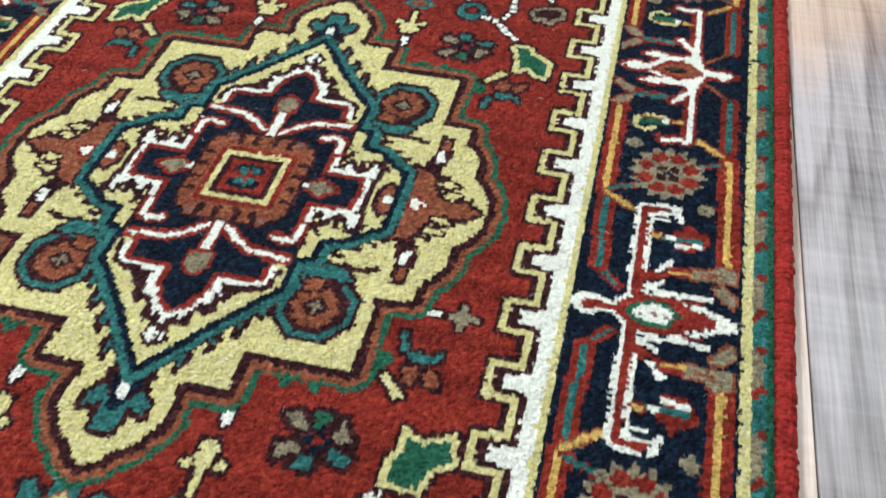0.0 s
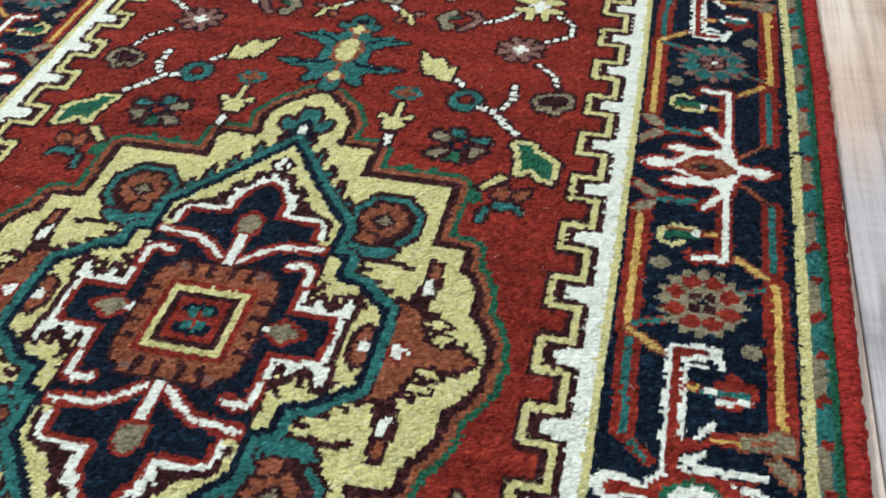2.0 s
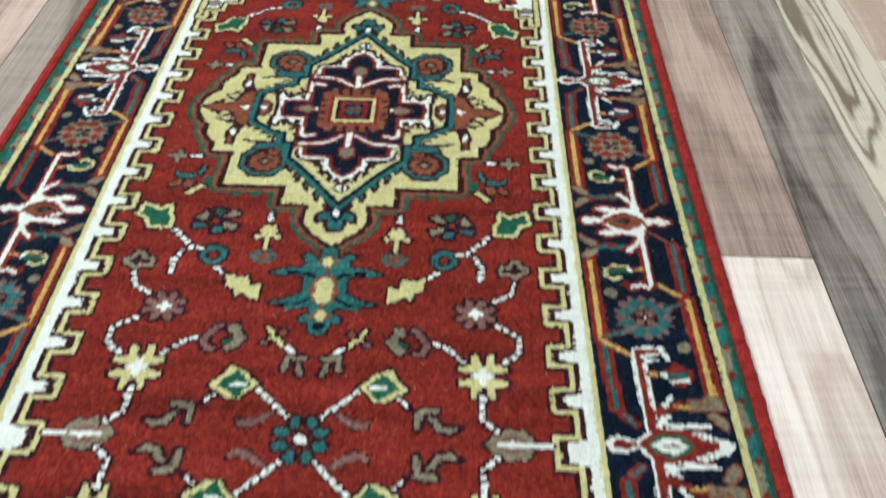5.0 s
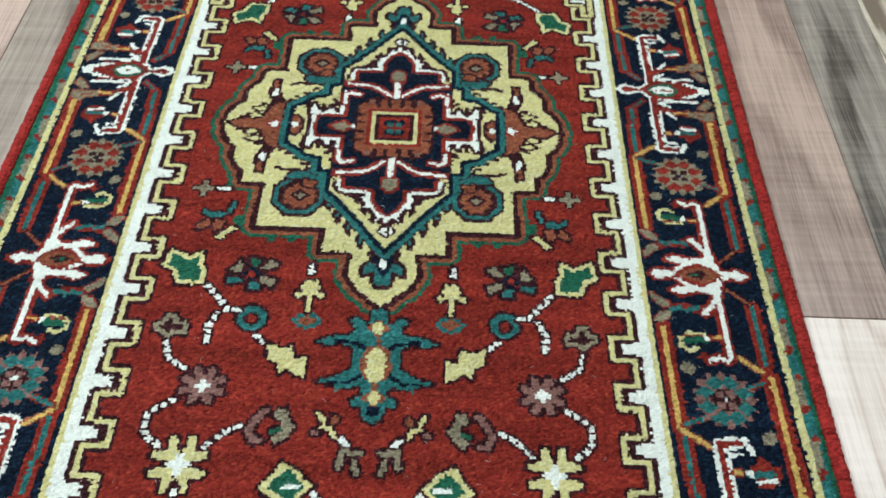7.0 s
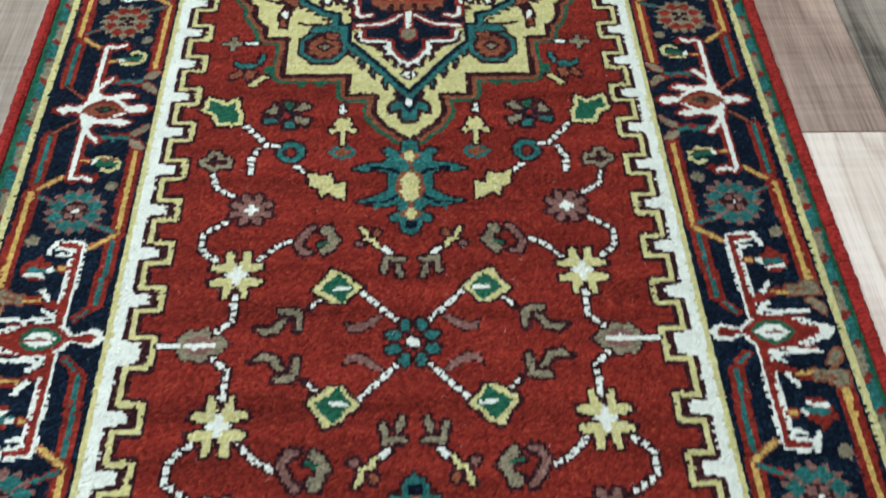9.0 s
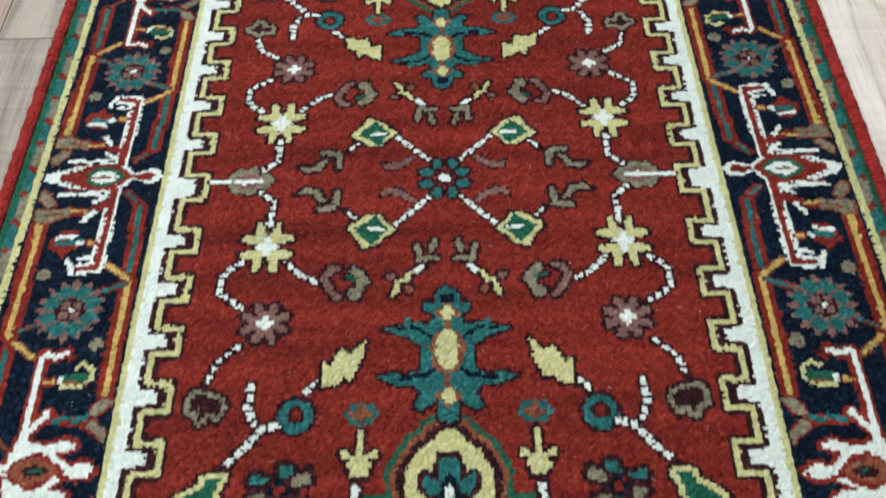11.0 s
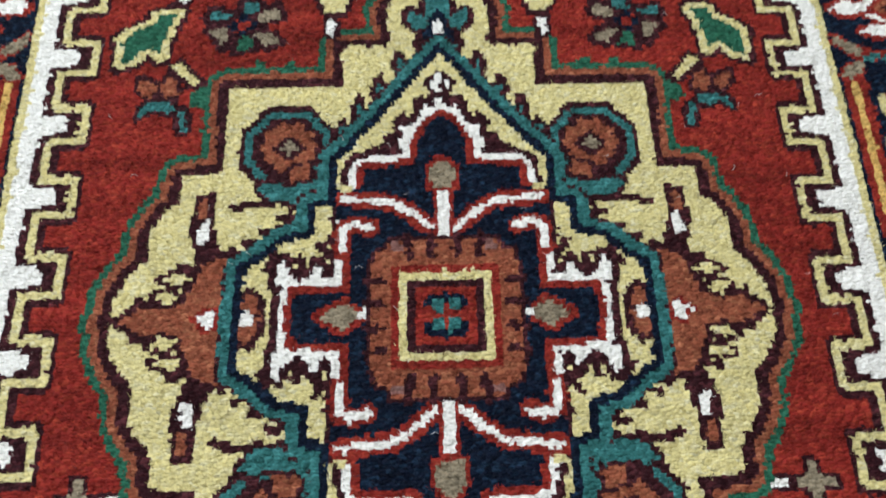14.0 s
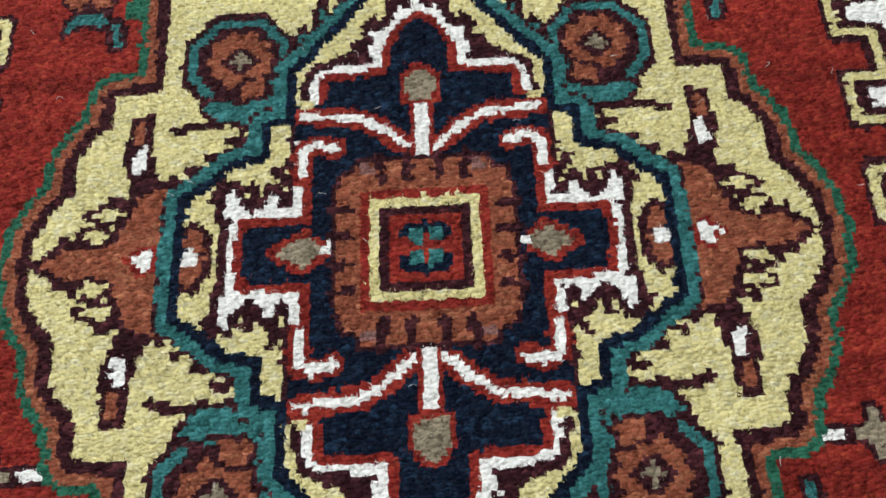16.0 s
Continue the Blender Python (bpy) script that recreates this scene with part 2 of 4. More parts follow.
def motif(shapes, edge=BROWN, width=3.1):
    """Paints the dark surround of all shapes first, then the shapes."""
    for g in (width, 0.0):
        for kind, *rest in shapes:
            colour = edge if g else None
            if kind == "f":
                fill(rest[0], rest[1] if colour is None else colour, g)
            elif kind == "s":
                stroke(rest[0], rest[1], rest[2] if colour is None else colour, g, rest[3] if len(rest) > 3 else 0.0)
            else:
                blob(*rest[:4], rest[4] if colour is None else colour, g, *rest[5:])


def four(quarter):
    """A closed outline from its upper right quarter, given from the top round to the right."""
    q = list(quarter)
    right = q + [(u, -v) for u, v in reversed(q) if v > 0]
    return right + [(-u, v) for u, v in reversed(right) if u > 0]


def mirrored(pts, su, sv=1):
    return [(u * su, v * sv) for u, v in pts]


# outlines of the medallion, upper right quarter
OUTER = [(0, 247), (8, 243), (13, 236), (23, 229), (29, 219), (33, 212), (32, 195), (30, 187), (33, 182), (61, 182), (60, 152), (128, 152), (127, 135),
         (126, 92), (149, 90), (151, 71), (157, 66), (163, 55), (164, 36), (172, 27), (178, 14), (178, 5), (180, 0)]
RING = [(0, 184), (17, 162), (33, 140), (54, 114), (66, 101), (66, 73), (77, 71), (78, 53), (93, 49), (103, 39), (115, 31), (115.5, 16), (115.5, 0)]
CROSS = [(0, 130), (7, 125), (14, 112), (16, 95), (46, 93), (47, 81), (52, 70), (53, 54), (53, 15), (83, 14), (84, 0)]
HEART = [(0, 46), (31, 46), (32, 40), (40, 38), (41, 24), (41, 0)]


def square(h):
    return [(-h, -h), (h, -h), (h, h), (-h, h)]


def octagon(u, v, a, b):
    return [(u + a * x, v + b * y) for x, y in ((0.45, 1), (1, 0.4), (1, -0.4), (0.45, -1), (-0.45, -1), (-1, -0.4), (-1, 0.4), (-0.45, 1))]


def medallion(v0):
    state["move"] = lambda u, v: (u, v0 + v)
    state["under"] = None
    begin("medallion", "yellow stepped medallion with teal and rust outlines")
    state["under"] = whole = state["part"]
    outer, ring, cross = four(OUTER), four(RING), four(CROSS)
    for g, c in ((14.6, GREEN), (10.4, RUST), (6.0, BROWN), (0, YELLOW)):
        fill(outer, c, g)
    for su in (1, -1):
        for sv in (1, -1):
            state["move"] = lambda u, v, su=su, sv=sv: (u * su, v0 + v * sv)
            for u in (91, 110):
                fill([(u - 6, 164), (u - 2, 171), (u + 3, 173), (u + 5, 164)], GREEN)
            for u in (80, 103):
                fill([(u - 6, 161), (u, 166), (u + 5, 161)], RUST)
            begin("corner_rosette", "rust disc in a teal ring")
            for a, b, c in ((28, 29.5, BROWN), (24.4, 26, TEAL), (20, 21.5, BROWN)):
                fill(octagon(91, 108, a, b), c)
            blob(90, 109, 15.2, 16.6, RUST, 0, 10, 0.08)
            motif([("f", [(78, 97), (88, 94), (90, 86), (82, 82), (76, 88)], RUST)], BROWN, 2.4)
            motif([("f", [(64, 99), (70, 95), (75, 84), (90, 82), (101, 85), (107, 81), (99, 72), (64, 71)], TEAL), ("f", [(68, 71), (78, 69), (87, 57), (100, 47), (112, 37), (100, 40), (80, 53)], TEAL)], BROWN, 2.6)
            stroke([(98, 70), (111, 71), (119, 68)], 5, BROWN)
            stroke([(72, 70), (88, 68)], 3.4, BROWN)
            blob(90, 108, 8.4, 7.6, BROWN, 0, 4, 0.1)
            blob(90, 108, 4.2, 3.8, TAN, 0, 4, 0.25)
            for p, q in (((88, 63), (94, 61)), ((97, 53), (103, 53)), ((106, 45), (112, 46)), ((114, 38), (118, 41))):
                stroke([p, q], 4.4, BROWN)
            begin("bar", "dark brown bar with a white core")
            fill([(130, 79), (140, 77), (143, 54), (137, 34), (127, 34), (125, 43), (130, 62)], BROWN)
            fill([(133, 75), (138, 73), (138, 62), (133, 62)], RUST)
            fill([(131, 61), (136, 60), (138, 47), (133, 46)], IVORY)
            state["part"] = whole
            # dark flames that stand on the ring
            for u, v, tall in ((8, 184, 12), (22, 166, 14), (35, 147, 15), (47, 131, 16), (57, 117, 12)):
                fill([(u - 4, v - 3), (u + 1, v + tall), (u + 5, v + tall - 3), (u + 9, v + 1), (u + 6, v - 8)], BROWN)
                stroke([(u + 1, v - 3), (u + 3, v + 4)], 3.6, TEAL)
    half = [(114, 35), (123, 37), (133, 33), (136, 27), (143, 25), (138, 19), (141, 14), (150, 13), (157, 9), (166, 6), (175, 0)]
    for su in (1, -1):
        state["move"] = lambda u, v, su=su: (u * su, v0 + v)
        begin("flame_leaf", "rust flame leaf edged dark brown")
        motif([("f", half + mirrored(half[-2::-1], 1, -1), RUST)], BROWN, 3.6)
        for sv in (1, -1):
            for pts in ([(136, 31), (146, 33)], [(158, 10), (166, 11)], [(124, 38), (128, 44)]):
                stroke(mirrored(pts, 1, sv), 4, BROWN)
            motif([("f", mirrored([(143, 12), (150, 17), (158, 15), (153, 9)], 1, sv), YELLOW), ("f", mirrored([(138, 24), (145, 28), (155, 25), (147, 21)], 1, sv), YELLOW)], BROWN, 2.8)
        motif([("f", [(124, 4), (129, 6), (130, 3), (137, 1), (131, -2), (130, -6), (124, -3)], IVORY)], RED, 2.2)
    for sv in (1, -1):
        state["move"] = lambda u, v, sv=sv: (u, v0 + v * sv)
        begin("finial", "teal bud with a white drop")
        motif([("f", [(-6, 224), (6, 224), (9, 212), (6, 198), (-6, 198), (-9, 212)], TEAL), ("f", [(9, 206), (19, 211), (20, 203), (14, 195), (8, 197)], TEAL),
               ("f", [(-9, 206), (-19, 211), (-20, 203), (-14, 195), (-8, 197)], TEAL), ("b", 0, 190, 10, 9, NAVY)], BROWN, 4)
        blob(0, 200, 6, 11, NAVY)
        blob(0, 196, 3.4, 6.5, IVORY)
    state["move"] = lambda u, v: (u, v0 + v)
    begin("inner_star", "navy cross figure outlined in white and red")
    fill(ring, YELLOW)
    fill(cross, BROWN, 12.2)
    for su in (1, -1):
        for sv in (1, -1):
            state["move"] = lambda u, v, su=su, sv=sv: (u * su, v0 + v * sv)
            # jagged white flames that stand on the outline
            motif([("f", [(19, 102), (27, 107), (30, 114), (24, 113), (25, 125), (19, 122)], IVORY), ("s", [(8, 129), (11, 137)], 4.6, IVORY), ("s", [(0, 136), (1, 141)], 4.5, IVORY),
                   ("f", [(65, 20), (68, 25), (71, 33), (73, 27), (79, 21)], IVORY), ("f", [(79, 20), (86, 26), (90, 35), (94, 29), (93, 19)], IVORY)], BROWN, 4.4)
            fill([(26, 112), (32, 118), (37, 109), (50, 104), (40, 100), (28, 101)], BROWN)
            for u, v in ((13, 138), (22, 127)):
                fill([(u - 4, v - 4), (u + 1, v + 7), (u + 5, v + 1), (u + 4, v - 6)], BROWN)
            for pts in ([(66, 38), (70, 44)], [(79, 28), (81, 35)], [(95, 38), (99, 30)]):
                stroke(pts, 5, BROWN)
    state["move"] = lambda u, v: (u, v0 + v)
    for g, c in ((8.0, IVORY), (4.2, RED), (0, NAVY)):
        fill(cross, c, g)
    for su in (1, -1):
        for sv in (1, -1):
            state["move"] = lambda u, v, su=su, sv=sv: (u * su, v0 + v * sv)
            motif([("f", [(101, 0), (102, 9), (107, 15), (111, 12), (112, 0)], RUST)], BROWN, 3.4)
            blob(108, 0, 3.2, 4.4, IVORY)
            # where the waist meets the ring the outline gives way to dark blue
            fill([(44, 79), (61, 79), (62, 59), (40, 59)], NAVY)
            blob(56, 80, 3, 3, YELLOW)
            motif([("s", [(42, 54), (51, 57), (57.5, 53), (57.5, 40)], 4.4, IVORY)], RED, 3.2)
            motif([("s", [(0, 48), (9, 55), (17, 62), (29, 70), (57, 73)], 3.8, IVORY)], RED, 3.6)
            fill([(0, 147), (5, 149), (7, 154), (3, 159), (0, 160)], BROWN, 2.8)
            fill([(0, 147), (5, 149), (7, 154), (3, 159), (0, 160)], IVORY)
    state["move"] = lambda u, v: (u, v0 + v)
    for g, c in ((7.2, BROWN), (6.2, TEAL), (0.6, NAVY)):
        mask_ring(ring, g, c)
    for sv in (1, -1):
        state["move"] = lambda u, v, sv=sv: (u, v0 + v * sv)
        begin("stem", "white stem and tan bud outlined red")
        motif([("s", [(0, 75), (0, 50)], 5.4, IVORY)], RED, 3)
        motif([("f", [(-6.5, 80), (6.5, 80), (7.5, 92), (3, 98), (-3, 98), (-7.5, 92)], TAN)], RED, 3)
    for su in (1, -1):
        state["move"] = lambda u, v, su=su: (u * su, v0 + v)
        begin("side_bud", "tan bud outlined red with a white tip")
        motif([("f", [(47, 0), (56, 8), (62, 5), (70, 0), (62, -5), (56, -8)], TAN)], RED, 3.4)
        blob(43, 1, 5, 3.6, IVORY)
    state["move"] = lambda u, v: (u, v0 + v)
    begin("centre_square", "rust and yellow square with a teal star")
    heart = four(HEART)
    fill(heart, BROWN, 2.2)
    fill(heart, RUST)
    for k in (-20, -7, 7, 20):
        for sv in (1, -1):
            stroke([(k, 36 * sv), (k * 1.04, 49 * sv)], 5, BROWN)
            stroke([(35 * sv, k), (44 * sv, k * 1.04)], 4.4, BROWN)
    for k in (-27, 27):
        for sv in (1, -1):
            blob(k, 42 * sv, 3.4, 3, MAUVE)
    for h, c in ((30.5, RED), (26.4, YELLOW), (21.4, BROWN), (16.8, RED)):
        fill(square(h), c)
    for a in (-1, 1):
        blob(0, 11 * a, 3, 3, NAVY)
        for b in (-1, 1):
            blob(7.5 * a, 8 * b, 4.6, 4.6, NAVY)
    for a in (-1, 1):
        for b in (-1, 1):
            fill([(a * 1.5, b * 2), (a * 8, b * 2), (a * 8, b * 9), (a * 1.5, b * 9)], TEAL)


def mask_ring(pts, g, colour):
    pts = moved(pts)
    sl = window(pts, 8)
    u, v = UU[sl], VV[sl]
    inside = np.zeros(u.shape, bool)
    for (a, b), (c, d) in zip(pts, np.roll(pts, -1, 0)):
        if b != d:
            inside ^= ((b > v) != (d > v)) & (u < (c - a) * (v - b) / (d - b) + a)
    dist, _ = away(pts, u, v, True)
    side = np.where(inside, -dist, dist)
    put(sl, (side < g) & (side > -4.8), colour)


def petals(u, v, r, colour, other=None, n=8, core=IVORY, core_r=4.5, turn=0.0):
    out = []
    for k in range(n):
        a = 2 * math.pi * (k + 0.5) / n + turn
        out.append(("s", [(u + 0.45 * r * math.cos(a), v + 0.45 * r * math.sin(a)), (u + r * math.cos(a), v + r * math.sin(a))], r * 0.42,
                    other if other is not None and k % 2 else colour))
    motif(out)
    blob(u, v, core_r, core_r, core, 0, 4, 0.25)


def crab(v):
    begin("palmette", "teal palmette with a yellow core")
    body = [(0, 60), (8, 55), (11, 44), (18, 44), (20, 37), (10, 31), (14, 23), (26, 25), (52, 19), (40, 15), (30, 11), (27, 8), (21, 5),
            (21, -17), (31, -22), (44, -20), (55, -23), (40, -30), (28, -31), (20, -36), (27, -49), (20, -52), (9, -42), (7, -60), (0, -62)]
    motif([("f", [(a, v - b) for a, b in body] + [(-a, v - b) for a, b in reversed(body) if a > 0], TEAL)], BROWN, 3.0)
    for s in (1, -1):
        stroke([(13 * s, v - 12), (19 * s, v - 16), (24 * s, v - 20), (40 * s, v - 20)], 3.6, NAVY)
        stroke([(12 * s, v + 18), (18 * s, v + 22), (38 * s, v + 25)], 4.2, NAVY)
        fill([(s * 30, v - 28), (s * 36, v - 30), (s * 32, v - 14)], TEAL)
    stroke([(0, v - 36), (0, v + 44)], 4.6, RUST)
    fill([(-9, v - 16), (9, v - 16), (14, v - 6), (13, v + 12), (6, v + 20), (-6, v + 20), (-13, v + 12), (-14, v - 6)], RUST)
    for w in (40, -34):
        blob(0, v + w, 9, 8, RUST, 0, 4, 0.2)
        blob(0, v + w, 5, 7, YELLOW)
    fill([(-4, v - 18), (4, v - 18), (9, v - 8), (9, v + 10), (3, v + 18), (-3, v + 18), (-9, v + 10), (-9, v - 8)], YELLOW)
    fill([(-5, v - 43), (5, v - 43), (5, v - 53), (-5, v - 53)], NAVY)


def vine(pts, width=4.0):
    begin("vine", "dotted white vine outlined brown")
    motif([("s", pts, width, IVORY, 8.0)], BROWN, 2.2)


def leaf_between(su, sv):
    begin("leaf", "green leaf edged yellow with a white vein")
    motif([("f", [(43, 57), (54, 66), (58, 72), (64, 74), (71, 78), (77, 66), (86, 56), (84, 51), (77, 48), (69, 41), (58, 41), (52, 50)], YELLOW)])
    fill([(50, 57), (60, 68), (64, 72), (72, 66), (80, 55), (71, 50), (66, 45), (60, 41), (58, 47), (52, 53)], GREEN)
    stroke([(54, 57), (66, 56)], 4, IVORY)


LONG = [(158, 276), (169, 274), (179, 277), (180, 284), (189, 289), (198, 297), (197, 309), (195, 323), (182, 318), (178, 311), (171, 317), (166, 316), (166, 304), (163, 292)]


def field_quarter(su, sv):
    """All motifs of the red field in one quarter between the two medallions."""
    state["move"] = lambda u, v: (u * su, v * sv)
    # the half woven first runs a little longer
    d = 8 if sv < 0 else 0
    vine([(12, 20), (24, 32), (46, 54)])
    vine([(77, 47), (88, 36)])
    leaf_between(su, sv)
    begin("sprig", "small rust dash on the red field")
    motif([("f", [(24, 27), (33, 26), (42, 20), (52, 18), (58, 22), (55, 12), (43, 11), (33, 18)], MAUVE)], BROWN, 1.6)
    begin("hook", "olive hook motif")
    motif([("s", [(96, 15), (97, 32), (111, 33)], 5, TAN), ("f", [(104, 27), (112, 23), (117, 16), (132, 16), (124, 9), (112, 12)], TAN)], BROWN, 3.4)
    begin("star_flower", "yellow four-petal star flower with a white heart")
    heart = [(2, 3), (2, 13), (5, 26), (10, 25), (10, 13), (21, 11), (22, 6), (11, 3)]
    motif([("f", [(151 + a * i, 73 + b * j) for a, b in heart], YELLOW) for i in (1, -1) for j in (1, -1)])
    blob(151, 73, 7, 8, IVORY, 0, 4, 0.4)
    vine([(150, 50), (150, 24)], 5.5)
    vine([(154, 20), (164, 11)], 5.0)
    vine([(109, 110), (121, 103), (134, 89)])
    vine([(169, 89), (178, 96), (184, 104), (183, 119), (175, 127), (163, 135)], 4.6)
    begin("rust_flower", "dusty rust eight-petal flower with a white heart")
    petals(145, 149, 16.5, MAUVE, None, 8, IVORY, 6)
    vine([(163, 166 + d / 2), (178, 177 + d), (183, 194 + d)])
    begin("bud", "olive and brown bud")
    bud = [(167, 210), (171, 218), (177, 216), (179, 224), (189, 224), (190, 216), (197, 214), (197, 207), (188, 203), (184, 197), (178, 203), (168, 202)]
    if sv < 0:
        bud = [(165, 222), (169, 214), (180, 209), (192, 207), (197, 216), (196, 228), (190, 229), (186, 238), (180, 237), (178, 230), (172, 236), (168, 229)]
    motif([("f", bud, TAN)])
    fill(bud, BROWN, -3.6)
    vine([(150, 196 + d), (151, 215 + d), (145, 228 + d)], 4.8)
    begin("ring", "teal ring with a red heart")
    motif([("b", 115, 223 + d, 13, 14, TEAL, 0, 8, 0.09)])
    blob(115, 222 + d, 7, 7.4, BROWN)
    blob(115, 222 + d, 3.8, 5, RED)
    vine([(128, 231 + d), (138, 233 + d), (147, 245 + d), (162, 262 + d)], 5.0)
    begin("lance_leaf", "green lance leaf edged yellow")
    lance = [(164, 262), (163, 277), (168, 286), (169, 302), (181, 295), (199, 304), (204, 281), (193, 276), (187, 260), (172, 260)] if sv > 0 else LONG
    motif([("f", lance, YELLOW)])
    fill(lance, GREEN, -4.4)
    vine([(100, 195 + d), (108, 203 + d)], 4.6)
    begin("bolt", "yellow zigzag leaf")
    bolt = [(62, 160), (62, 182), (74, 180), (75, 194), (85, 190), (97, 196), (96, 180), (87, 174), (84, 163), (78, 169), (70, 163)]
    if sv < 0:
        bolt = [(65, 166), (68, 184), (75, 202), (81, 199), (86, 205), (98, 208), (98, 185), (92, 188), (84, 173), (77, 178), (70, 170)]
    motif([("f", bolt, YELLOW)])
    begin("dot", "rust and teal dot")
    blob(66, 222 + d, 13, 9.5, TEAL, 0, 8, 0.1)
    blob(66, 222 + d, 7.5, 6, RUST, 0, 4, 0.2)
    begin("vase", "yellow vase motif with a white drop")
    f = 1.35 * d
    motif([("s", [(66, 234 + f), (67, 252 + f)], 4.5, YELLOW), ("f", [(60, 252 + f), (72, 252 + f), (75, 261 + f), (71, 269 + f), (60, 269 + f), (58, 260 + f)], YELLOW), ("b", 56, 252 + f, 3.4, 3.5, YELLOW),
           ("b", 77, 252 + f, 3.4, 3.5, YELLOW), ("f", [(65, 279 + d), (70, 277 + d), (70, 289 + d), (66, 291 + d)], IVORY)])
    begin("dark_flower", "dark flower of teal and taupe petals")
    dark_flower(122, 275 + 1.7 * d)
    begin("curl_flower", "olive and rust curled flower")
    motif([("s", [(90, 126), (97, 117), (102, 107), (97, 97), (91, 97)], 6, MAUVE), ("f", [(73, 129), (80, 127), (83, 120), (76, 116), (74, 107), (82, 100), (79, 94), (71, 99), (64, 111), (69, 117)], TAN),
           ("s", [(76, 108), (83, 106)], 4, GREEN)], BROWN, 3)
    begin("twig", "small twig with white and yellow buds")
    motif([("s", [(20, 96), (25, 100)], 5, IVORY), ("s", [(31, 103), (34, 110), (41, 112)], 4, YELLOW), ("s", [(41, 117), (45, 124)], 4.5, YELLOW), ("b", 47, 106, 4, 3, MAUVE), ("b", 32, 119, 3.5, 4, RUST)], BROWN, 3)
    begin("small_hook", "olive hook motif")
    motif([("s", [(9, 88), (23, 89), (25, 75)], 5, TAN), ("s", [(13, 80), (10, 70)], 5, TAN)])
    near_medallion(lambda v: v, 8 if sv > 0 else None)


def dark_flower(u, v):
    """Ragged petals of teal, green and taupe on a broad dark ground."""
    shapes = [("f", [(-7, 18), (4, 20), (1, 8), (-4, 8)], GREEN), ("f", [(-23, 14), (-14, 17), (-6, 6), (-12, 6), (-18, 8)], TAN), ("f", [(12, 17), (16, 9), (21, 4), (10, 1), (9, 7)], TAN),
              ("f", [(-22, -6), (-9, -2), (-7, -10), (-14, -11), (-20, -16)], TAN), ("f", [(-7, -11), (2, -9), (1, -19), (-9, -18)], TEAL), ("f", [(9, -4), (22, -5), (20, -12), (8, -10)], TEAL)]
    motif([(k, [(u + a, v + b) for a, b in pts], c) for k, pts, c in shapes], BROWN, 4.2)
    blob(u, v, 7, 7, NAVY, 0, 4, 0.3)
    blob(u, v, 3.6, 3.8, RED)


def near_medallion(f, star=0):
    begin("sprig", "teal and rust sprig beside the medallion")
    motif([("s", [(152, f(367)), (154, f(355))], 4.2, TEAL), ("f", [(157, f(353)), (164, f(355)), (172, f(352)), (179, f(358)), (177, f(349)), (168, f(346)), (160, f(347))], TEAL),
           ("f", [(157, f(341)), (164, f(344)), (168, f(338)), (165, f(328)), (159, f(332))], RUST), ("f", [(172, f(344)), (179, f(340)), (181, f(330)), (174, f(331)), (170, f(336))], RUST)], BROWN, 3.0)
    fill([(141, f(352)), (151, f(349)), (149, f(341)), (141, f(332))], GREEN)
    motif([("f", [(143, f(333)), (150, f(335)), (155, f(329)), (163, f(321)), (157, f(317)), (152, f(326))], YELLOW)])
    if star is None:
        return
    begin("small_star", "olive star with a white dash")
    w = 379 + star
    motif([("s", [(174, f(w)), (193, f(w))], 4.5, TAN), ("s", [(183, f(w - 9)), (183, f(w + 10))], 4.5, TAN), ("b", 183, f(w), 5, 6, TAN)], BROWN, 2)
    motif([("s", [(160, f(w)), (169, f(w))], 4.5, IVORY)])


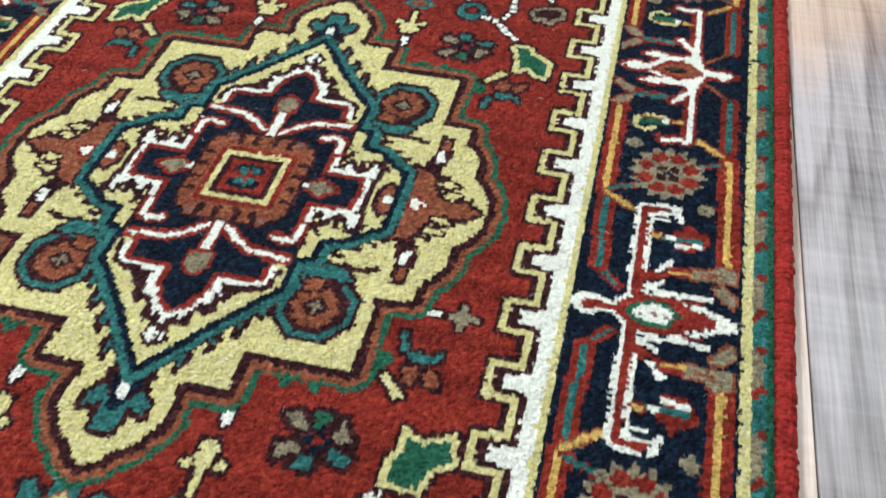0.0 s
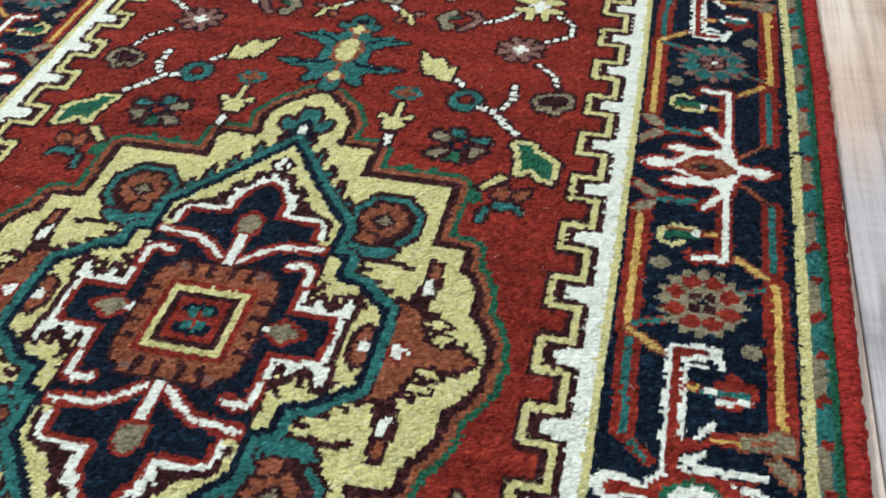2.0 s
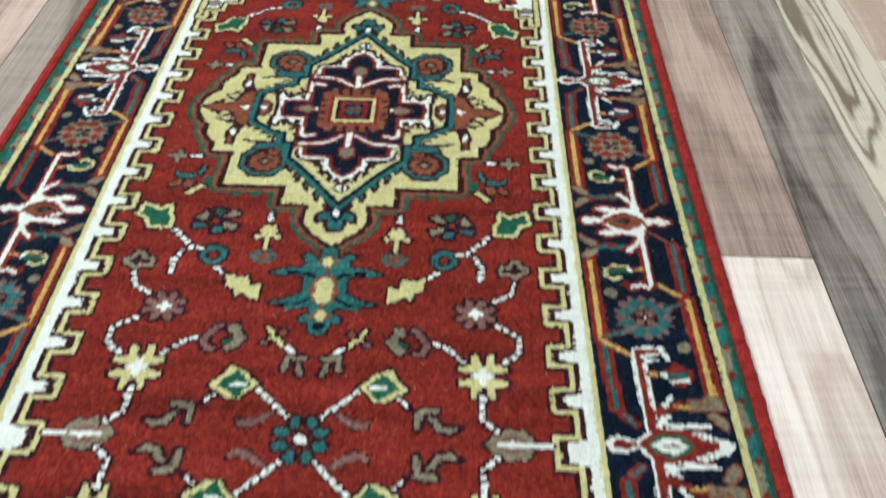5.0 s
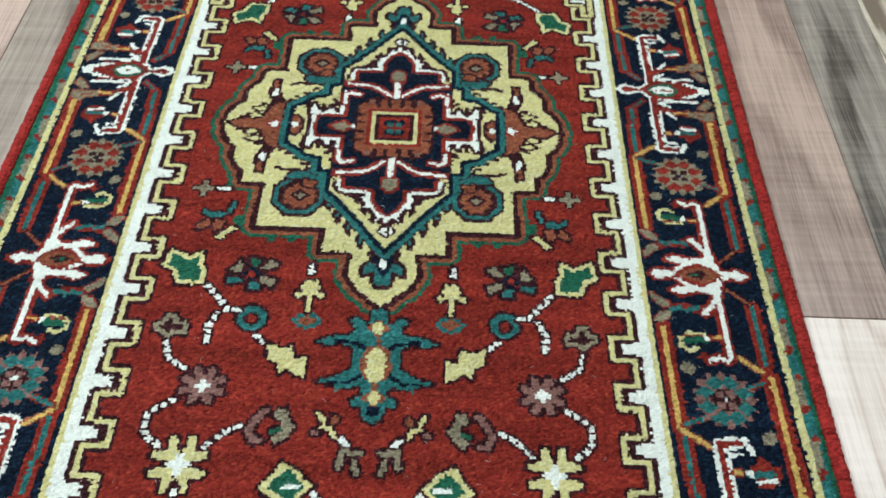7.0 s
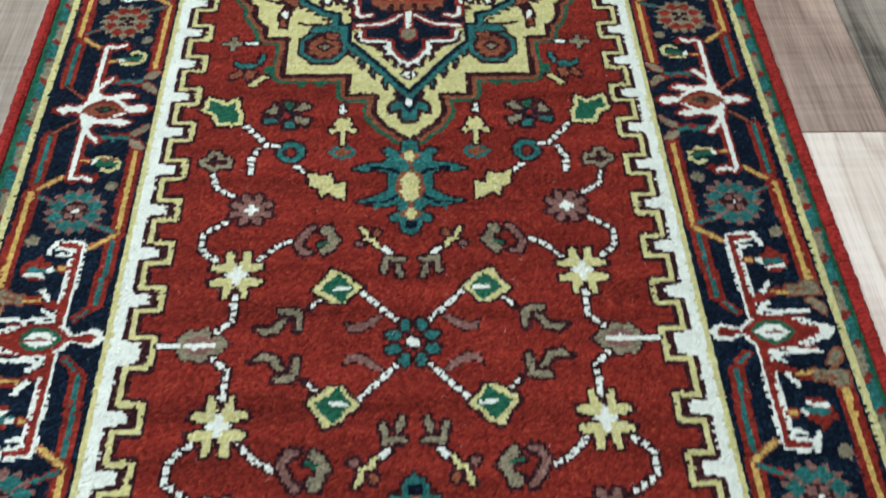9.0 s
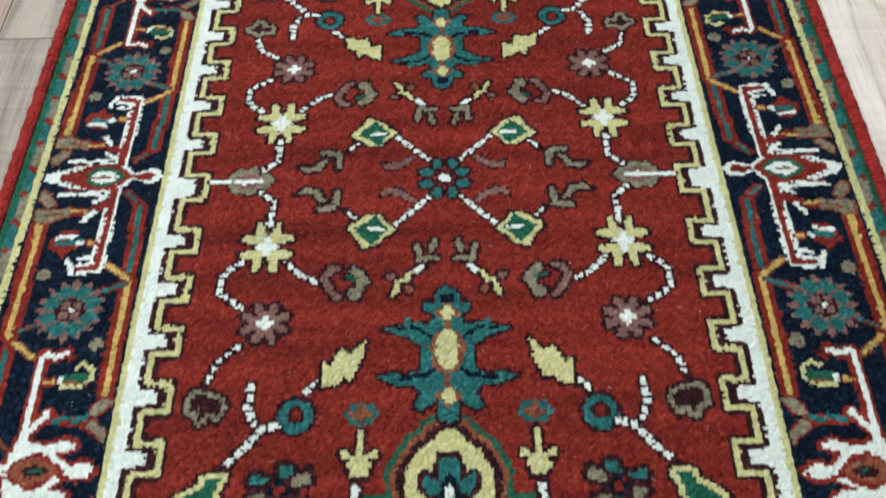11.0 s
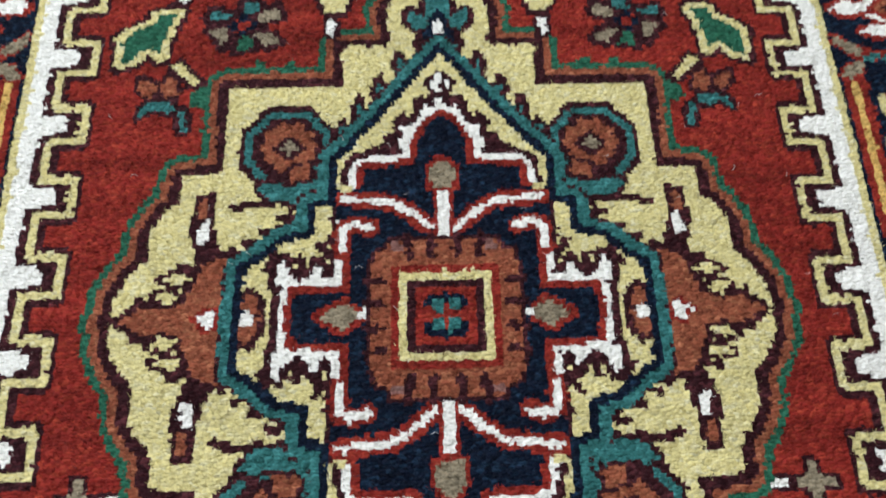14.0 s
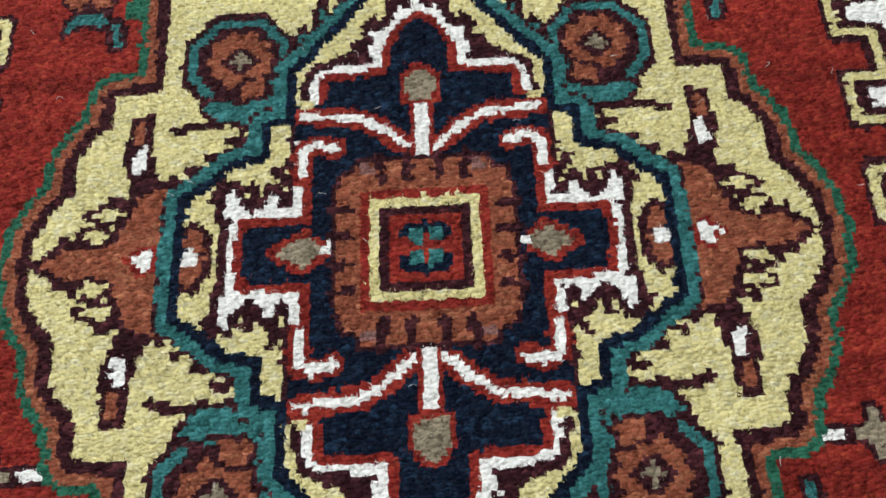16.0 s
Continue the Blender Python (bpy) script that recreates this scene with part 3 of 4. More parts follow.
def end_quarter(su, sv):
    """From a medallion outwards to the rug's end: the same motifs, cut by the white stepped corners."""
    state["move"] = lambda u, v: (u * su, (2 * MED - v - 6) * sv)
    begin("lance_leaf", "green lance leaf edged yellow")
    lance = [(164, 262), (163, 277), (168, 286), (169, 302), (181, 295), (199, 304), (204, 281), (193, 276), (187, 260), (172, 260)]
    motif([("f", lance, YELLOW)])
    fill(lance, GREEN, -4.0)
    vine([(127, 229), (140, 233), (166, 257)])
    begin("ring", "teal ring with a red heart")
    motif([("b", 112, 219, 12.5, 13, TEAL, 0, 8, 0.07)])
    blob(112, 219, 6.5, 7, BROWN)
    blob(112, 219, 3.6, 5, RED)
    begin("bolt", "yellow zigzag leaf")
    motif([("f", [(60, 158), (63, 172), (60, 178), (69, 182), (70, 194), (80, 188), (84, 194), (97, 196), (94, 182), (96, 175), (86, 174), (85, 163), (76, 168), (72, 161)], YELLOW)])
    begin("dot", "rust and teal dot")
    blob(66, 221, 11, 9, TEAL, 0, 8, 0.1)
    blob(66, 221, 7, 5.5, RUST)
    begin("vase", "yellow vase motif with a white drop")
    motif([("s", [(66, 233), (66, 250)], 4.5, YELLOW), ("f", [(61, 249), (71, 249), (72, 262), (68, 269), (60, 266)], YELLOW), ("b", 57, 251, 3.6, 3.5, YELLOW),
           ("b", 76, 252, 3.6, 3.5, YELLOW), ("b", 68, 285, 3.2, 8, IVORY)])
    begin("dark_flower", "dark flower of teal and taupe petals")
    dark_flower(123, 280)
    near_medallion(lambda v: v, 8)
    # the corner, stepped in white
    state["move"] = lambda u, v: (u * su, (MED + v) * sv)
    begin("corner", "ivory stepped corner with a yellow outline")
    steps = [(232, 218)]
    u, v = 218.0, 218.0
    while u > 4:
        steps += [(u, v), (u, v + 22)]
        u, v = u - 19.5, v + 22
    steps += [(0, v), (0, 440), (232, 440)]
    fill(steps, BROWN, 2.6)
    fill(steps, YELLOW)
    fill(steps, BROWN, -5)
    fill(steps, IVORY, -8.5)
    begin("corner_leaf", "red and teal leaf on the ivory corner")
    motif([("s", [(165, 340), (215, 330)], 12, RED), ("b", 160, 342, 9, 6, TEAL), ("b", 192, 288, 11, 9, RED, 0, 3, 0.4), ("b", 216, 262, 7, 7, TAN, 0, 4, 0.4),
           ("s", [(138, 345), (138, 380)], 10, RED), ("b", 138, 340, 9, 5, TAN), ("s", [(90, 395), (120, 400)], 9, TEAL)], BROWN, 2)
    blob(192, 288, 4, 5, BROWN)


def crenel(lo, hi, down):
    """Ivory stripe with teeth, and the yellow meander that follows them; one broad tooth marks the middle."""
    begin("meander_stripe", "ivory toothed stripe with a yellow meander")
    teeth = [-65 - down * k for k in range(20)][::-1] + [-6] + [48 + 51.2 * k for k in range(20)]
    teeth = [c for c in teeth if lo + 20 < c < hi - 20]
    line = [(226, lo)]
    for c in teeth:
        h = 15 if c == -6 else 12
        line += [(226, c - h), (209, c - h), (209, c + h), (226, c + h)]
    line += [(226, hi)]
    outline = line + [(235, hi), (235, lo)]
    fill(outline, BROWN, 5.8)
    stroke(line, 4.6, YELLOW)
    fill([(232, lo), (241, lo), (241, hi), (232, hi)], IVORY)
    for c in teeth:
        h = 11 if c == -6 else 6
        fill([(218, c - h + 1), (233, c - h - 1.5), (233, c + h + 1.5), (218, c + h - 1)], IVORY)
    fill([(241, lo), (246, lo), (246, hi), (241, hi)], YELLOW)


def bars(pts, core, width=4.6, edge=5.4):
    motif([("s", pts, width, core)], RED, edge)


def border_half(flower):
    """Half a repeat of the main border: w runs from the eye motif at 0 to the branch motif at 277."""
    begin("border_bar", "gold and red bars of the main border")
    bars([(260, 34), (273, 20)], TEAL, 3.2, 2.6)
    bars([(258, 104), (258, 78), (260, 36)], TEAL, 4.0, 4.8)
    bars([(256, 112), (256, 216)], GOLD, 4.6, 4.8)
    motif([("s", [(257, 111), (276, 97)], 4.0, GOLD)], RUST, 1.4)
    bars([(342, 54), (340, 164)], GOLD, 5)
    bars([(339, 178), (339, 240)], TEAL, 4.0)
    motif([("s", [(334, 170), (317, 184)], 3.8, GOLD)], RUST, 1.4)
    motif([("s", [(337, 244), (319, 260)], 2.6, RUST)], BROWN, 1.6)
    stroke([(262, 240), (296, 236)], 9, RED)
    motif([("f", [(249, 256), (255, 251), (265, 243), (262, 237), (255, 241), (249, 247)], TAN), ("f", [(248, 222), (255, 232), (264, 234), (263, 226), (255, 220)], TAN)], RED, 1.4)
    for a, b in ((266, 274), (279, 289)):
        stroke([(a, 235), (b, 238)], 5, TEAL)
    stroke([(288, 31), (304, 40), (320, 41)], 9, RED)
    motif([("f", [(320, 36), (330, 38), (337, 37), (348, 38), (347, 49), (338, 52), (330, 46), (320, 45)], TAN), ("f", [(334, 31), (340, 33), (349, 24), (346, 16), (340, 22)], TAN)], RUST, 2)
    stroke([(326, 41), (338, 44)], 3, RUST)
    stroke([(306, 40), (319, 39)], 3, GOLD)
    motif([("s", [(279, 124), (268, 120), (259, 116)], 4, TEAL), ("s", [(318, 153), (334, 160)], 2.6, TEAL)], RED, 1.2)
    begin("border_rosette", "rosette with %s petals on navy" % ("red" if flower == RED else "teal"))
    blob(297, 141, 25, 27, TAN if flower == RED else MAUVE, 0, 16, 0.1)
    for k in range(8):
        a = math.pi * (k + 0.5) / 4
        blob(297 + 17 * math.cos(a), 141 + 18.5 * math.sin(a), 6.2 if flower == RED else 6.6, 5.6 if flower == RED else 6.2, flower, 0, 4, 0.12)
    blob(297, 141, 11.5, 11.5, TAN if flower == RED else BROWN)
    for k in range(4):
        a = math.pi * (k + 0.5) / 2
        blob(297 + 6.5 * math.cos(a), 141 + 6.8 * math.sin(a), 4, 3.6, BROWN if flower == RED else MAUVE)
    blob(297, 141, 2.4, 2.4, NAVY if flower == RED else IVORY)
    for u, w in ((270, 172), (326, 106)):
        fill([(u - 6, w + 3), (u + 2, w + 7), (u + 7, w + 1), (u + 3, w - 6), (u - 4, w - 5)], TAN)
    begin("eye_branch", "white and red branched motif round a green eye")
    motif([("s", [(286, 14), (285, 50), (285, 99), (303, 101)], 5.8, RED), ("f", [(272, -1), (280, 9), (290, 17), (310, 15), (324, 8), (338, 3), (338, -2)], RED),
           ("s", [(270, 0), (262, 1)], 4, RED), ("b", 258, 0, 6, 6, RED)], IVORY, 3.2)
    motif([("s", [(304, 104), (310, 92)], 5, IVORY), ("s", [(290, 89), (300, 90)], 3.4, IVORY)], NAVY, 1)
    stroke([(286, 28), (299, 39)], 6, RED)
    motif([("s", [(299, 40), (306, 50)], 4.6, IVORY), ("s", [(292, 24), (301, 29)], 4, IVORY), ("s", [(292, 22), (312, 19), (332, 20)], 4.2, IVORY), ("s", [(322, 13), (334, 8)], 3.4, IVORY),
           ("f", [(334, 7), (341, 8), (350, 3), (350, -2), (338, -2)], IVORY), ("s", [(248, 1), (252, 6), (259, 8)], 3, IVORY)], NAVY, 0.8)
    fill([(304, 79), (311, 82), (315, 90), (320, 84), (330, 79), (328, 68), (320, 61), (307, 61), (310, 68)], RED)
    stroke([(302, 72), (322, 73)], 5.5, TEAL)
    stroke([(309, 66), (324, 68)], 4.2, IVORY)
    blob(304, 73, 4, 2.8, IVORY)
    motif([("b", 295, 74, 3.4, 2.6, GOLD)], RED, 1.8)
    begin("bird_branch", "white branching motif with a green lozenge")
    motif([("s", [(309, 183), (309, 240), (308, 278)], 4.8, IVORY), ("f", [(303, 279), (301, 262), (306, 247), (312, 249), (316, 268), (316, 279)], IVORY), ("s", [(291, 180), (299, 184), (307, 181)], 4.4, IVORY),
           ("s", [(295, 232), (307, 247)], 5, IVORY), ("f", [(267, 258), (275, 262), (287, 264.5), (304, 262), (304, 256), (290, 257), (276, 253)], IVORY),
           ("f", [(252, 278), (256, 272), (264, 271), (271, 274), (281, 265), (288, 265), (277, 279)], IVORY),
           ("f", [(314, 279), (316, 271), (326, 273), (333, 270), (343, 278)], IVORY)], RED, 3.2)
    motif([("s", [(290, 209), (277, 210), (268, 203), (269, 195), (277, 190), (282, 194)], 3.8, YELLOW), ("s", [(274, 201), (291, 203)], 7, GREEN)], NAVY, 0.8)
    stroke([(272, 207), (288, 207)], 2.4, RUST)
    blob(292, 204, 4, 3, IVORY)
    motif([("s", [(297, 205), (304, 206)], 3, GOLD)], RED, 2)
    fill([(280, 182), (288, 190), (290, 184)], RED)


def border_seam():
    """The middles of both border motifs, where two halves meet."""
    begin("eye", "green and white eye in a red lozenge")
    fill([(247, -1), (251, 5), (258, 8), (265, 7), (270, 3), (274, 3), (274, -2)], IVORY)
    fill([(252, -1), (255, 4), (260, 5), (265, 3), (274, 1), (274, -2)], RED)
    fill([(272, -1), (280, 9), (290, 17), (310, 15), (324, 8), (338, 3), (338, -2)], RED)
    stroke([(312, 13), (328, 16)], 2.6, RED)
    fill([(279, -1), (286, 8), (296, 12), (306, 11), (317, -1)], GREEN)
    fill([(283, -1), (289, 5), (298, 8), (305, 7), (312, -1)], IVORY)
    fill([(291, -1), (299, 2), (305, -1)], MAUVE)
    fill([(336, -2), (336, 5), (342, 6), (350, 1), (350, -2)], IVORY)
    begin("lozenge", "rust lozenge with a green heart")
    fill([(253, 278), (257, 272), (264, 271), (272, 274), (276, 278)], IVORY)
    fill([(312, 278), (317, 273), (326, 274.5), (333, 271.5), (342, 278)], IVORY)
    fill([(273, 278), (285, 267), (299, 264), (309, 268), (318, 278)], RED)
    fill([(277, 278), (287, 270), (299, 267), (308, 270), (316, 278)], RUST)
    fill([(283, 278), (290, 273.5), (298, 272), (306, 278)], BROWN)
    fill([(286, 278), (293, 275), (303, 278)], GREEN)


def border_side(lo, hi):
    """One side of the rug: navy main border with its guards."""
    begin("main_border", "navy main border")
    NAVY_SIDES.append(state["part"])
    fill([(246.5, lo), (353, lo), (353, hi), (246.5, hi)], NAVY)
    begin("guard_stripe", "teal and taupe guard stripe edged yellow and green")
    fill([(353, lo), (359, lo), (359, hi), (353, hi)], YELLOW)
    fill([(359, lo), (368.5, lo), (368.5, hi), (359, hi)], TEAL)
    v, k = lo, 0
    while v < hi:
        fill([(359, v), (366.5, v), (366.5, v + 30), (359, v + 30)], TAN)
        for a in (0, 31):
            blob(364.5, v + a, 3.0, 3.4, RED)
        blob(360.5, v - 4, 2.6, 3.4, RED)
        v += 62
    fill([(367.5, lo), (380, lo), (380, hi), (367.5, hi)], GREEN)
    stroke([(350, -254), (362, -251)], 4, NAVY)


NAVY_SIDES = []
for su in (1, -1):
    state["move"] = lambda u, v, su=su: (u * su, v)
    border_side(-HALF_V - 5, HALF_V + 5)
    crenel(-END, END, 51.0 if su > 0 else 49.5)
for sv in (1, -1):
    state["move"] = lambda u, v, sv=sv: (v, (END - 241 + u) * sv)
    begin("main_border", "navy main border")
    fill([(246, -242), (353, -242), (353, 242), (246, 242)], NAVY)
    fill([(353, -358), (358.4, -358), (358.4, 358), (353, 358)], YELLOW)
    fill([(358.4, -358), (368, -358), (368, 358), (358.4, 358)], TEAL)
    fill([(368, -380), (420, -380), (420, 380), (368, 380)], GREEN)
    fill([(229, -241), (241, -241), (241, 241), (229, 241)], IVORY)
    fill([(241, -246), (246.5, -246), (246.5, 246), (241, 246)], YELLOW)
for su in (1, -1):
    state["under"] = NAVY_SIDES[0 if su > 0 else 1]
    # the two sides were knotted by eye, so their repeats differ a little in length
    nodes = (-553, -281, 4, 292, 569) if su > 0 else (-553, -271, 9, 286, 572)
    halves = [(nodes[0], -1, 1.0), (nodes[0], 1, (nodes[1] - nodes[0]) / 277), (nodes[2], -1, (nodes[2] - nodes[1]) / 277),
              (nodes[2], 1, (nodes[3] - nodes[2]) / 277), (nodes[4], -1, (nodes[4] - nodes[3]) / 277), (nodes[4], 1, 1.0)]
    for e, s, q in halves:
        state["move"] = lambda u, w, su=su, e=e, s=s, q=q: (u * su, e + w * s * q)
        border_half(TEAL if abs(e + 139 * s) < 200 else RED)
    for e in (-1108.0, 1108.0):
        s = -1 if e > 0 else 1
        state["move"] = lambda u, w, su=su, e=e, s=s: (u * su, e + w * s)
        border_half(RED)
    for e, s, q in halves:
        state["move"] = lambda u, w, su=su, e=e, s=s, q=q: (u * su, e + w * s * q)
        border_seam()
state["under"] = None
for sv in (1, -1):
    for s in (1, -1):
        state["move"] = lambda u, w, sv=sv, s=s: (w * s, (END - 241 + u) * sv)
        border_half(RED)
state["under"] = None
for sv in (1, -1):
    for su in (1, -1):
        end_quarter(su, sv)
    state["move"] = lambda u, v, sv=sv: (u, (2 * MED - v) * sv)
    crab(176)
for v0 in (-MED, MED):
    medallion(v0)
state["under"] = None
for su in (1, -1):
    for sv in (1, -1):
        field_quarter(su, sv)
for sv in (1, -1):
    state["move"] = lambda u, v, sv=sv: (u, v * sv)
    crab(176)
for su in (1, -1):
    state["move"] = lambda u, v, su=su: (u * su, v)
    begin("pale_blossom", "pale taupe blossom with a white core")
    motif([("f", [(150, 0), (158, 9), (164, 8), (168, 17), (177, 14), (183, 15), (191, 5), (191, -5), (183, -15), (177, -14), (168, -17), (164, -8), (158, -9)], TAN), ("s", [(190, 0), (205, 0)], 4, IVORY)], BROWN, 2)
    blob(173, 0, 12, 9, MAUVE)
    stroke([(163, 0), (184, 0)], 6, IVORY)
state["move"] = lambda u, v: (u, v)
begin("heart_flower", "small teal flower with a white heart")
motif([("b", 7 * i, 17 * j, 4.4, 6.5, TEAL) for i in (1, -1) for j in (1, -1)] + [("b", 16.5 * i, 7 * j, 6.5, 4.4, TEAL) for i in (1, -1) for j in (1, -1)])
blob(0, 0, 8, 8, BROWN)
blob(0, 0, 5.5, 5.5, IVORY)


# ---- the rug as a knotted sheet ----
def lie(u, v):
    """Where a place of the design lies on the floor: the weave is a little wider on one side, and uneven."""
    y = np.interp(v, (-1200, -MED, 0, MED, 1200), (-0.711, 0.0, 0.497, 0.978, 1.68))
    x = u * (1 + np.where(u > 0, 0.045 * np.minimum(np.abs(u) / 300, 1), 0.063 * np.minimum(np.abs(u) / 241, 1))) / 1000
    x = x * (1 - np.where(u > 0, 0.05, 0.09) * np.clip(0.35 - y, 0, 0.6) * np.minimum(np.abs(u) / 300, 1))
    return x + 0.0012 * np.sin(y * 5.3), y


gu = np.linspace(-HALF_U, HALF_U, NU + 1)
gv = np.linspace(-HALF_V, HALF_V, NV + 1)
GU, GV = np.meshgrid(gu, gv)
GU = GU + rng.normal(0, 0.4, GU.shape)
GV = GV + rng.normal(0, 0.4, GV.shape)
GX, GY = lie(GU, GV)
GZ = rng.normal(-0.0013, 0.0003, GU.shape) - 0.0022 * np.clip((np.abs(GU) - 366) / 9, 0, 1) ** 2
POINTS = np.stack([GX, GY, GZ], -1).reshape(-1, 3)
ids = np.arange((NU + 1) * (NV + 1)).reshape(NV + 1, NU + 1)
QUADS = np.stack([ids[:-1, :-1], ids[:-1, 1:], ids[1:, 1:], ids[1:, :-1]], -1).reshape(-1, 4)
TIPS = POINTS[QUADS].mean(1) + np.stack([rng.normal(0, 0.0004, len(QUADS)), rng.normal(0, 0.0004, len(QUADS)), 0.0003 + rng.normal(0, 0.0003, len(QUADS))], -1)
FLAT_COL, FLAT_PART = COL.reshape(-1), PART.reshape(-1)

HAIRS = 6
rug = new("rug")
tagged(rug, "hand-knotted red wool runner rug with yellow medallions on plank floor", "rug")
made = {}
for i, (name, label, under) in enumerate(PARTS):
    faces = np.flatnonzero(FLAT_PART == i)
    if len(faces) == 0:
        continue
    used, index = np.unique(QUADS[faces], return_inverse=True)
    index = index.reshape(-1, 4)
    # loose ends of yarn that stand out of each knot
    hair = np.repeat(faces, HAIRS)
    root = TIPS[hair] + np.stack([rng.normal(0, 0.00085, len(hair)), rng.normal(0, 0.00085, len(hair)), np.full(len(hair), -0.0006)], -1)
    lean = np.stack([rng.normal(0, 0.0009, len(hair)), rng.normal(0.0003, 0.0009, len(hair)), rng.uniform(0.0008, 0.0017, len(hair))], -1)
    turn = rng.uniform(0, 2 * math.pi, len(hair))
    side = np.stack([np.cos(turn), np.sin(turn), np.zeros(len(hair))], -1) * 0.0003
    ends = np.stack([root - side, root + side, root + lean], 1).reshape(-1, 3)
    base = len(used)
    tris = np.concatenate([index[:, [0, 1, 2]], index[:, [0, 2, 3]], base + np.arange(len(ends)).reshape(-1, 3)])
    me = bpy.data.meshes.new(name)
    me.vertices.add(base + len(ends))
    me.vertices.foreach_set("co", np.concatenate([POINTS[used], ends]).astype(np.float32).ravel())
    me.loops.add(tris.size)
    me.loops.foreach_set("vertex_index", tris.astype(np.int32).ravel())
    me.polygons.add(len(tris))
    me.polygons.foreach_set("loop_start", np.arange(0, tris.size, 3, dtype=np.int32))
    tints = FLAT_COL[faces]
    kinds = np.unique(tints)
    slot = np.searchsorted(kinds, tints)
    for c in kinds:
        me.materials.append(DYES[c])
    me.polygons.foreach_set("material_index", np.concatenate([slot, slot, np.repeat(slot, HAIRS)]).astype(np.int32))
    me.polygons.foreach_set("use_smooth", np.arange(len(tris)) < 2 * len(faces))
    me.update(calc_edges=True)
    made[i] = new(name, me)
    made[i].parent = made.get(under, rug)
    tagged(made[i], label)


# selvedges: wool cord wound round the edge, a ridge for each turn
def cord(side):
    bm = bmesh.new()
    n, k = 1300, 10
    rings = []
    for j in range(n + 1):
        v = -HALF_V + 2 * HALF_V * j / n
        ex, ey = lie(np.array(side * 381.0), np.array(v))
        wob = 0.0003 * math.sin(j * 0.37) + random.uniform(-0.0003, 0.0003)
        r = 0.0059 + 0.00025 * math.sin(j * 2.03) + 0.0002 * math.sin(j * 0.71) + random.uniform(-0.00045, 0.00045)
        ring = []
        for a in range(k):
            t = 2 * math.pi * a / k
            ring.append(bm.verts.new((float(ex) + wob + r * 1.2 * math.cos(t), float(ey), -0.0053 + r * math.sin(t))))
        rings.append(ring)
    for a, b in zip(rings, rings[1:]):
        for i in range(k):
            bm.faces.new((a[i], a[(i + 1) % k], b[(i + 1) % k], b[i]))
    bm.faces.new(rings[0])
    bm.faces.new(rings[-1])
    bmesh.ops.recalc_face_normals(bm, faces=bm.faces)
    return bm


CORD = wool("wool_selvedge", (0.33, 0.026, 0.022), 0.7)
for side in (1, -1):
    part("selvedge", cord(side), CORD, rug, "red wool overcast edge")

# woven back of the rug, on the floor
bx = [float(lie(np.array(u), np.array(v))[0]) for u, v in ((-360, -600), (360, -600))]
by = [float(lie(np.array(0.0), np.array(v))[1]) for v in (-HALF_V + 3, HALF_V - 3)]
part("foundation", box(bx[0], by[0], FLOOR + 0.0034, bx[1], by[1], -0.0045), CORD, rug, "red woven foundation under the pile")

# stray fibres that lie on the pile
bm = bmesh.new()
for _ in range(420):
    x, y = random.uniform(-0.36, 0.36), random.uniform(-0.5, 1.4)
    a, n, bend = random.uniform(0, 6.28), 5, random.uniform(-0.7, 0.7)
    left, right = [], []
    for k in range(n):
        z = 0.0008 + 0.0016 * math.sin(math.pi * k / (n - 1)) + random.uniform(0, 0.0003)
        nx, ny = -math.sin(a) * 0.00009, math.cos(a) * 0.00009
        left.append(bm.verts.new((x + nx, y + ny, z)))
        right.append(bm.verts.new((x - nx, y - ny, z + 0.0001)))
        step = random.uniform(0.0007, 0.0016)
        x, y, a = x + step * math.cos(a), y + step * math.sin(a), a + bend
    for k in range(n - 1):
        bm.faces.new((left[k], right[k], right[k + 1], left[k + 1]))
tagged(part("loose_fibre", bm, wool("wool_fluff", (0.8, 0.78, 0.72), 0.1), rug, "stray pale wool fibres"), kind="stuff")

